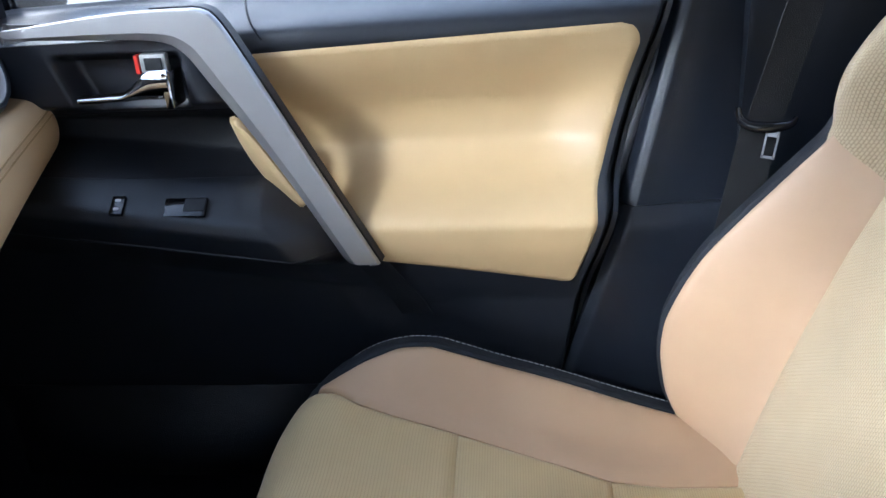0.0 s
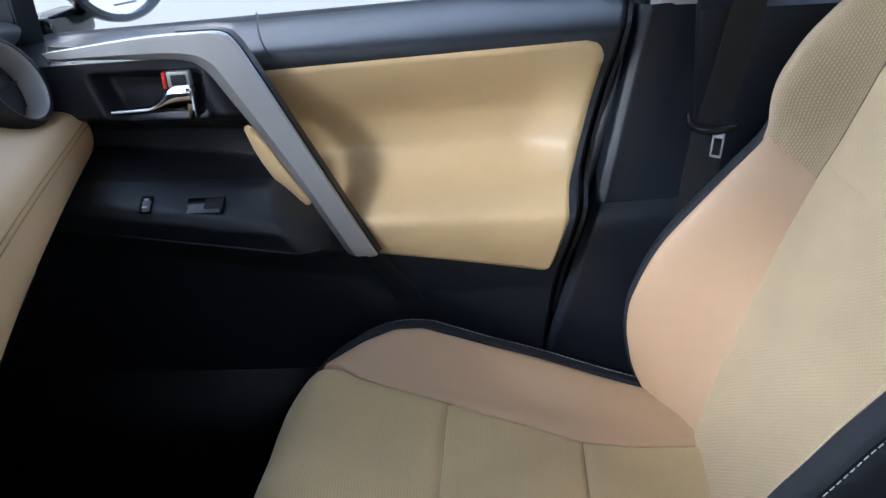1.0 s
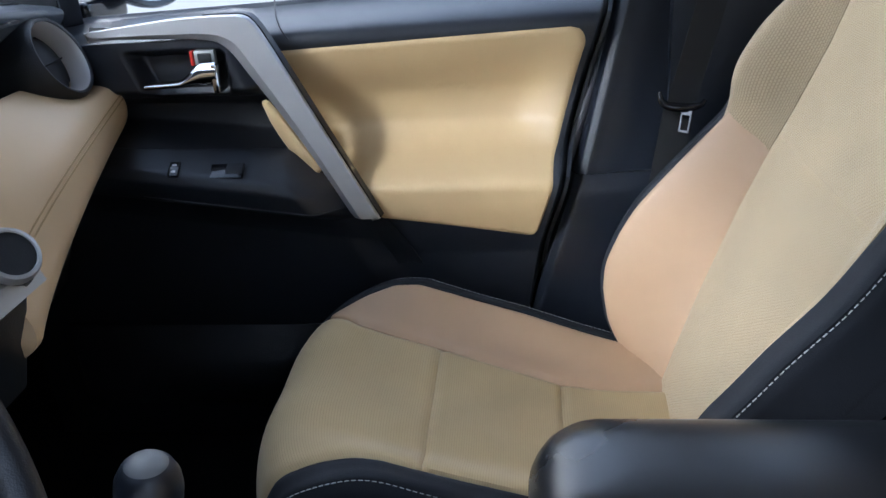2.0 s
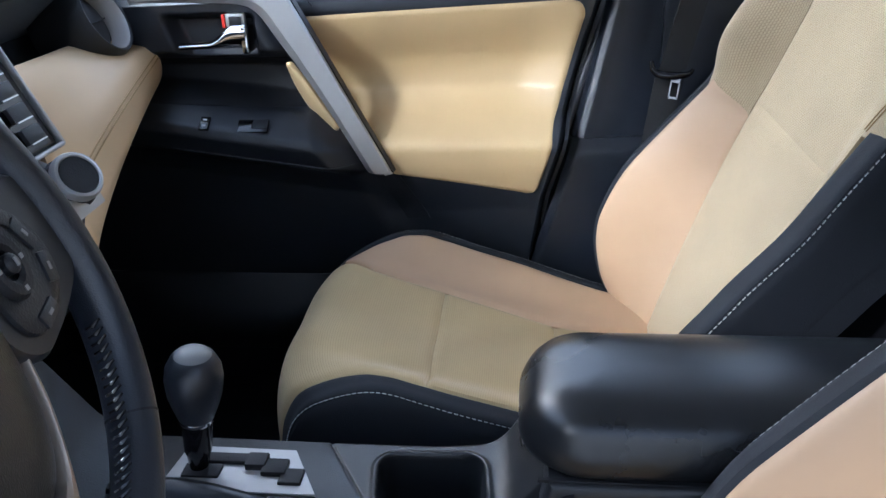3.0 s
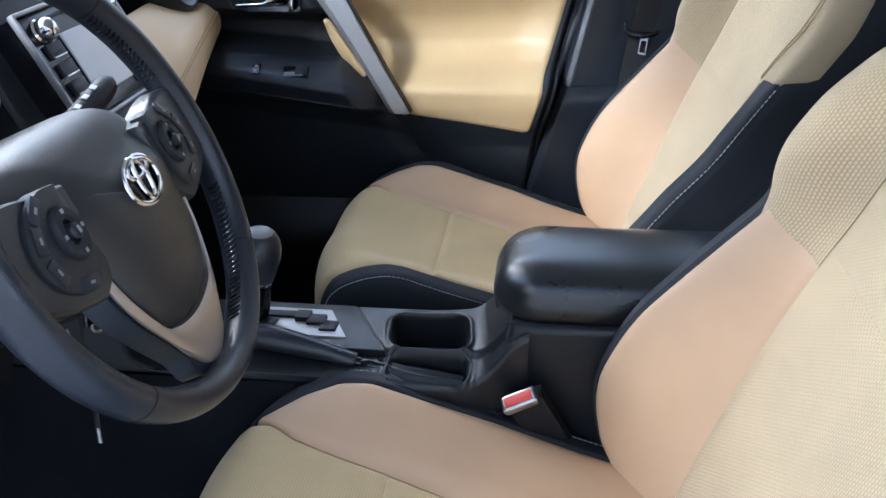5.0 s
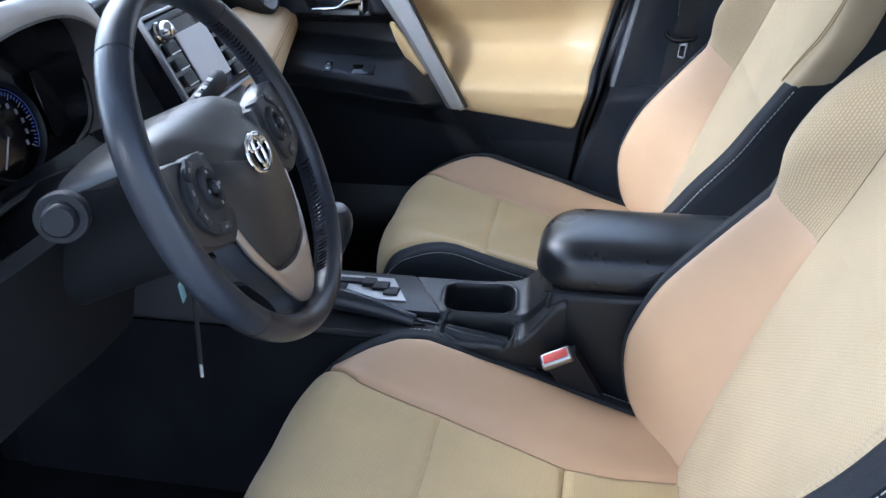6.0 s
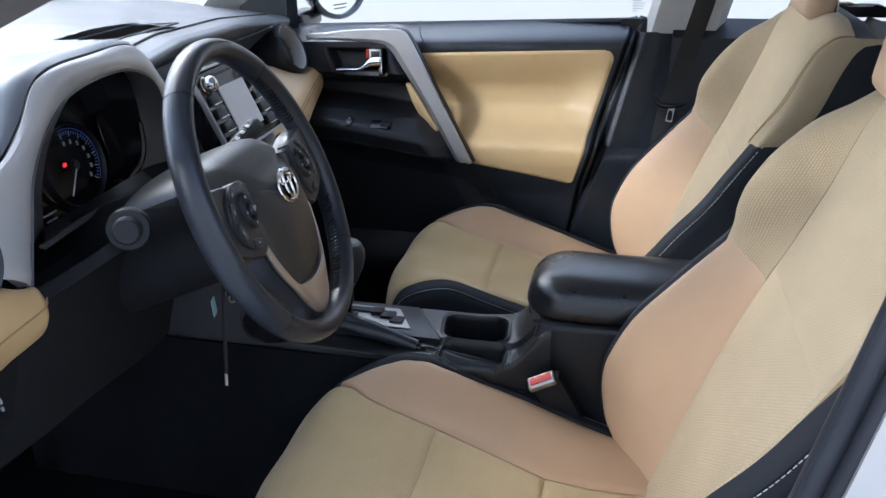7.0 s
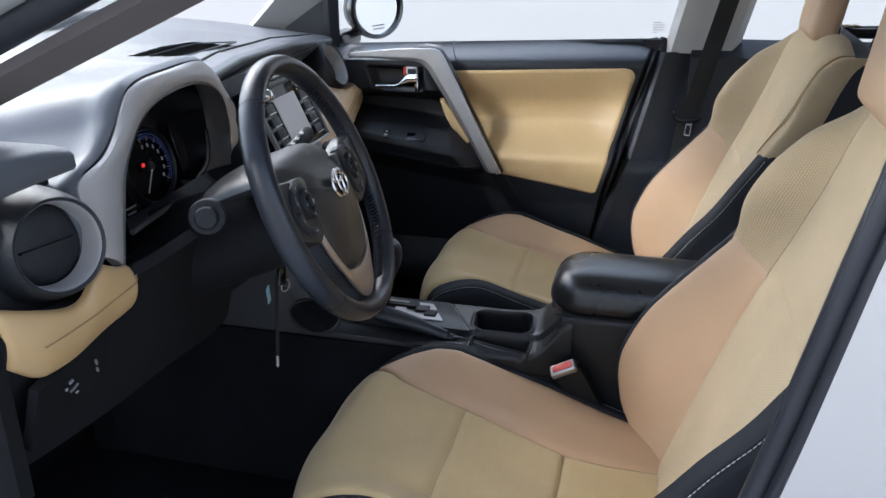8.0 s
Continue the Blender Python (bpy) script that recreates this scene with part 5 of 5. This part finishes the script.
def side_cap(a, b):
    x = np.interp(b, [0, 0.05, 0.12, 0.25, 0.6, 1], [-0.350, -0.347, -0.352, -0.37, -0.48, -0.64])
    z = np.interp(b, [0, 0.05, 0.12, 0.25, 0.6, 1], [0.0, 0.010, 0.026, 0.038, 0.040, -0.02])
    return (x + 0.010 * a, -0.845 + 0.150 * a, 1.221 + 0.006 * a + 0.80 * z * (1 - 0.75 * a ** 2.5))


part("side_pad", sheet(side_cap, 40, 50, 0.010, flip=True), DASH_TOP, dash, "grey end cap of the dashboard")
part("end_panel", sheet(lambda a, b: (-0.52 - 0.50 * a, -0.86 + 0.20 * b, 1.150 + 0.012 * b), 10, 8, 0.01), DASH_TOP, dash)
part("side_wall", sheet(lambda a, b: (-0.385 - 0.5 * a, -0.80 + 0.01 * b, 0.86 + 0.27 * b), 6, 8, 0.02), SHADED_TRIM, dash)
part("vent_backing", sheet(lambda a, b: (-0.392 - 0.01 * b, -0.80 + 0.14 * a, 1.05 + 0.145 * b), 8, 8, 0.02), PLASTIC, dash)


KNEE_T = spline([(-0.385, -0.805, 1.105), (-0.362, -0.760, 1.083), (-0.348, -0.715, 1.072), (-0.345, -0.680, 1.102), (-0.342, -0.645, 1.088), (-0.340, -0.618, 1.078)], 61)
KNEE_B = spline([(-0.385, -0.800, 1.02), (-0.372, -0.772, 0.995), (-0.366, -0.74, 0.994), (-0.358, -0.70, 1.004), (-0.350, -0.655, 1.014), (-0.348, -0.618, 1.022)], 61)


def knee(a, b):
    t, u = KNEE_T[round(a * 60)], KNEE_B[round(a * 60)]
    p = t + (u - t) * b
    return (p[0] + 0.018 * math.sin(math.pi * b) ** 0.7 - 0.012 * step(0.9, 1.0, a), p[1], p[2])


pad2 = part("knee_trim", sheet(knee, 60, 20, 0.02, (0.2, 0.09), 0.006, 0.012, flip=True), KNEE_LEATHER, dash, "tan leather trim below the vent")


def knee_seam(a):
    """The seam runs straight, whatever the upper edge does."""
    z = mixed(knee(0.2, 0.50)[2], knee(0.98, 0.30)[2], (a - 0.2) / 0.78)
    t, u = knee(a, 0)[2], knee(a, 1)[2]
    return Vector(knee(a, min(0.8, max(0.12, (t - z) / (t - u))))) + Vector((0.0006, 0, 0))


part("seam", tube([knee_seam(a) for a in np.linspace(0.2, 0.98, 50)], 0.0011, 5), TAN_THREAD, pad2)
part("lower_cover", sheet(lambda a, b: (-0.372 + 0.03 * math.sin(math.pi * a) - 0.07 * b + 0.02 * a, -0.80 + 0.50 * a, 1.06 - 0.20 * b - 0.03 * step(0.5, 1, a) * b), 30, 16, 0.02, flip=True), SHADED_TRIM, dash, "black lower dashboard cover")
part("face", sheet(lambda a, b: (-0.42 + 0.02 * b, -0.62 + 0.50 * a, 0.97 + 0.065 * b), 16, 8, 0.02), PLASTIC, dash)
sp = part("switch_panel", sheet(lambda a, b: (-0.360 - 0.03 * b, -0.785 + 0.16 * a, 0.992 + 0.02 * a - 0.085 * b), 8, 8, 0.012, flip=True), SHADED_TRIM, dash, "black switch panel with small pale marks")
for y, z, w, h in ((-0.735, 0.975, 0.010, 0.005), (-0.728, 0.962, 0.022, 0.003), (-0.742, 0.968, 0.005, 0.004), (-0.722, 0.952, 0.006, 0.003), (-0.690, 0.975, 0.004, 0.011), (-0.686, 0.962, 0.004, 0.008)):
    part("switch_mark", box((0.002, 0.65 * w, 0.65 * h), (-0.360 - (0.99 - z) * 0.30 + 0.003, y, z), 0, 1, pose(0, 0, 0, 12, 0, 0)), GREY_PRINT, sp)

# centre stack
stack = thing("head_unit", (-0.42, -0.02, 1.04), "black car stereo with touchscreen, side buttons and knobs", "car stereo")
SM = facing((-0.414, 0.000, 1.117), (0.914, 0, 0.407))


def on_stack(bm):
    bmesh.ops.transform(bm, matrix=SM, verts=bm.verts)
    return bm


part("case", on_stack(box((0.206, 0.142, 0.05), (0, 0, -0.026), 0.006, 3)), GLOSS_BLACK, stack)
part("frame", on_stack(join(*[box(s, p, 0.003, 2) for s, p in (((0.005, 0.146, 0.010), (0.104, 0, 0)), ((0.005, 0.146, 0.010), (-0.104, 0, 0)), ((0.212, 0.005, 0.010), (0, 0.072, 0)), ((0.212, 0.005, 0.010), (0, -0.072, 0)))])), SILVER, stack)
part("screen", on_stack(box((0.090, 0.084, 0.003), (0.0, -0.006, 0.001), 0.001, 1)), GLARE_SCREEN, stack, "glossy touchscreen with a pale reflection in its colour")
part("disc_slot", on_stack(box((0.100, 0.004, 0.003), (0.004, 0.058, 0.001), 0.001, 1)), PLASTIC, stack)
for sx in (-0.070, 0.070):
    part("knob", on_stack(lathe([(0, 0.022), (0.010, 0.018), (0.0125, 0.014), (0.0135, 0.003), (0.016, 0.001), (0.016, 0)], Matrix.Translation((sx, 0.046, 0)), 28)), CHROME, stack, "bright round stereo knob")
    for k in range(4):
        part("button", on_stack(box((0.030, 0.017, 0.006), (sx, 0.022 - 0.024 * k, 0.002), 0.002, 2)), PLASTIC, stack)
        part("button_edge", on_stack(box((0.026, 0.0015, 0.001), (sx, 0.0135 - 0.024 * k, 0.0055), 0, 1)), STEEL, stack)
part("base", prism([(-0.54, 1.20), (-0.490, 1.195), (-0.425, 1.04), (-0.52, 1.0)], -0.150, 0.128, "y", 0.006), PLASTIC, stack)

clim = thing("climate_panel", (-0.40, -0.02, 1.0), "silver climate control shelf with round dials", "climate panel")
part("shelf", prism([(-0.45, 1.045), (-0.40, 1.040), (-0.345, 1.012), (-0.338, 0.995), (-0.40, 0.965), (-0.45, 0.96)], -0.150, 0.086, "y", 0.006, 3), PLATE, clim)
for cy in (-0.100, 0.058):
    dial = part("dial", lathe([(0, 0.0205), (0.020, 0.0205), (0.022, 0.018), (0.025, 0.002), (0.028, 0)], facing((-0.357, cy, 1.024), (0.76, -0.30, 0.58)), 36), DULL_BLACK, clim, "round black climate dial")
    part("dial_ring", lathe([(0.0205, 0.0207), (0.0215, 0.0222), (0.0245, 0.0215), (0.0262, 0.018), (0.0264, 0.012), (0.0245, 0.012)], facing((-0.357, cy, 1.024), (0.76, -0.30, 0.58)), 36), SILVER, dial)
part("lower_fascia", prism([(-0.60, 1.0), (-0.42, 0.99), (-0.38, 0.965), (-0.41, 0.86), (-0.50, 0.80), (-0.60, 0.80)], -0.150, 0.11, "y", 0.006), PLASTIC, clim)


PAD_NEAR = spline([(-0.430, 1.130), (-0.414, 1.09), (-0.400, 1.03), (-0.388, 0.965), (-0.375, 0.930), (-0.385, 0.90), (-0.44, 0.87)], 41)
PAD_FAR = spline([(-0.640, 1.062), (-0.600, 1.058), (-0.560, 1.052), (-0.528, 1.045), (-0.512, 1.012), (-0.530, 0.975), (-0.59, 0.945)], 41)


def pad_shape(a, b):
    near, far = PAD_NEAR[min(40, round(b * 40))], PAD_FAR[min(40, round(b * 40))]
    t = a ** 0.85
    p = near + (far - near) * t
    return (p[0], 0.105 + 0.545 * a, p[1])


pp = part("passenger_pad", sheet(pad_shape, 50, 40, 0.015, (0.53, 0.28), 0.006, 0.012, flip=True), DASH_LEATHER, dash, "padded beige leather passenger dash trim")
for db in (0.0, 0.02):
    part("seam", tube([Vector(pad_shape(a, 0.50 + db)) + Vector((0.0006, 0, 0.0006)) for a in np.linspace(0.01, 0.97, 50)], 0.0011, 5), TAN_THREAD, pp)
part("passenger_face", sheet(lambda a, b: (lambda e: (e[0] - 0.075 - 0.03 * b, 0.09 + 0.58 * a, e[1] - 0.03 - 0.12 * b))(dash_edge(0.09 + 0.58 * a)), 20, 8, 0.02, flip=True), PLASTIC, dash)
part("glove_box", sheet(lambda a, b: (-0.50 - 0.10 * a - 0.10 * b, 0.10 + 0.56 * a, 0.95 - 0.25 * b), 10, 10, 0.02, flip=True), DULL_BLACK, dash, "black glove box")

# ---- driver's door opening ----
apil = thing("driver_pillar", (-0.5, -0.72, 1.15), "taupe front pillar trim with a black door seal", "pillar trim", kind="structure")
part("cover", sheet(lambda a, b: (-0.95 + 0.95 * a, -0.752 + 0.05 * b + 0.03 * a, 1.070 + 0.4085 * a + 0.018 * (1 - b) - 0.004), 20, 8, 0.012), TAUPE, apil)
part("seal", tube(spline([(-0.95, -0.757, 1.108), (-0.6, -0.757, 1.258), (-0.25, -0.752, 1.409), (0.0, -0.735, 1.515)], 30), 0.020, 12), RUBBER, apil, "black rubber door seal")
part("frame", tube(spline([(-0.95, -0.785, 1.150), (-0.6, -0.785, 1.300), (-0.25, -0.775, 1.450), (0.0, -0.75, 1.555)], 30), 0.034, 12), PAINT, apil, "white painted pillar")
bpil = thing("door_pillar", (0.36, -0.76, 0.36), "white painted door pillar with black rubber seals", "door pillar", kind="structure")


def seal_x(z):
    return float(np.interp(z, [0.40, 0.75, 0.93, 1.03, 1.13, 1.20, 1.285, 1.35, 1.60], [0.225, 0.315, 0.362, 0.384, 0.4035, 0.417, 0.436, 0.447, 0.475]))


part("body", sheet(lambda a, b: (seal_x(0.40 + 1.2 * a) + 0.030 + 0.24 * b, -0.752 + 0.04 * a * a - 0.028 * math.sin(math.pi * min(1, b * 1.6) * 0.5), 0.40 + 1.2 * a), 30, 14, 0.03), PAINT, bpil, "white painted pillar")
for off, r in ((0.009, 0.0105), (0.026, 0.010)):
    part("seal", tube([(seal_x(z) + off, -0.742 - 0.006 * (off > 0.01) + 0.05 * step(1.2, 1.6, z), z) for z in np.linspace(0.42, 1.58, 50)], r, 12), RUBBER, bpil, "black rubber door seal")
part("seal_back", sheet(lambda a, b: (seal_x(0.42 + 1.16 * a) + 0.034 * b, -0.738 + 0.05 * step(1.2, 1.6, 0.42 + 1.16 * a), 0.42 + 1.16 * a), 30, 3, 0.01), RUBBER, bpil)
solid("door_sill", span(-0.95, 0.5, -0.80, -0.70, 0.28, 0.375, 0.01), DULL_BLACK, "black plastic door sill plate", "door sill", kind="structure")
solid("rear_side_wall", span(0.50, 1.3, -0.80, -0.72, 0.30, 1.15), SOFT_BLACK, "dark side of the cabin behind the driver", "side wall", kind="structure")
odoor = thing("door_2", (-0.80, -0.80, 0.30), "open driver door with black inner panel", "car door", kind="structure")
part("panel", prism([(-0.86, -0.80), (-0.80, -0.80), (-0.98, -1.78), (-1.10, -1.78)], 0.30, 1.12, "z", 0.01), SOFT_BLACK, odoor)
part("window_frame", prism([(-0.86, -0.82), (-0.83, -0.82), (-1.03, -1.75), (-1.06, -1.75)], 1.12, 1.16, "z"), RUBBER, odoor)
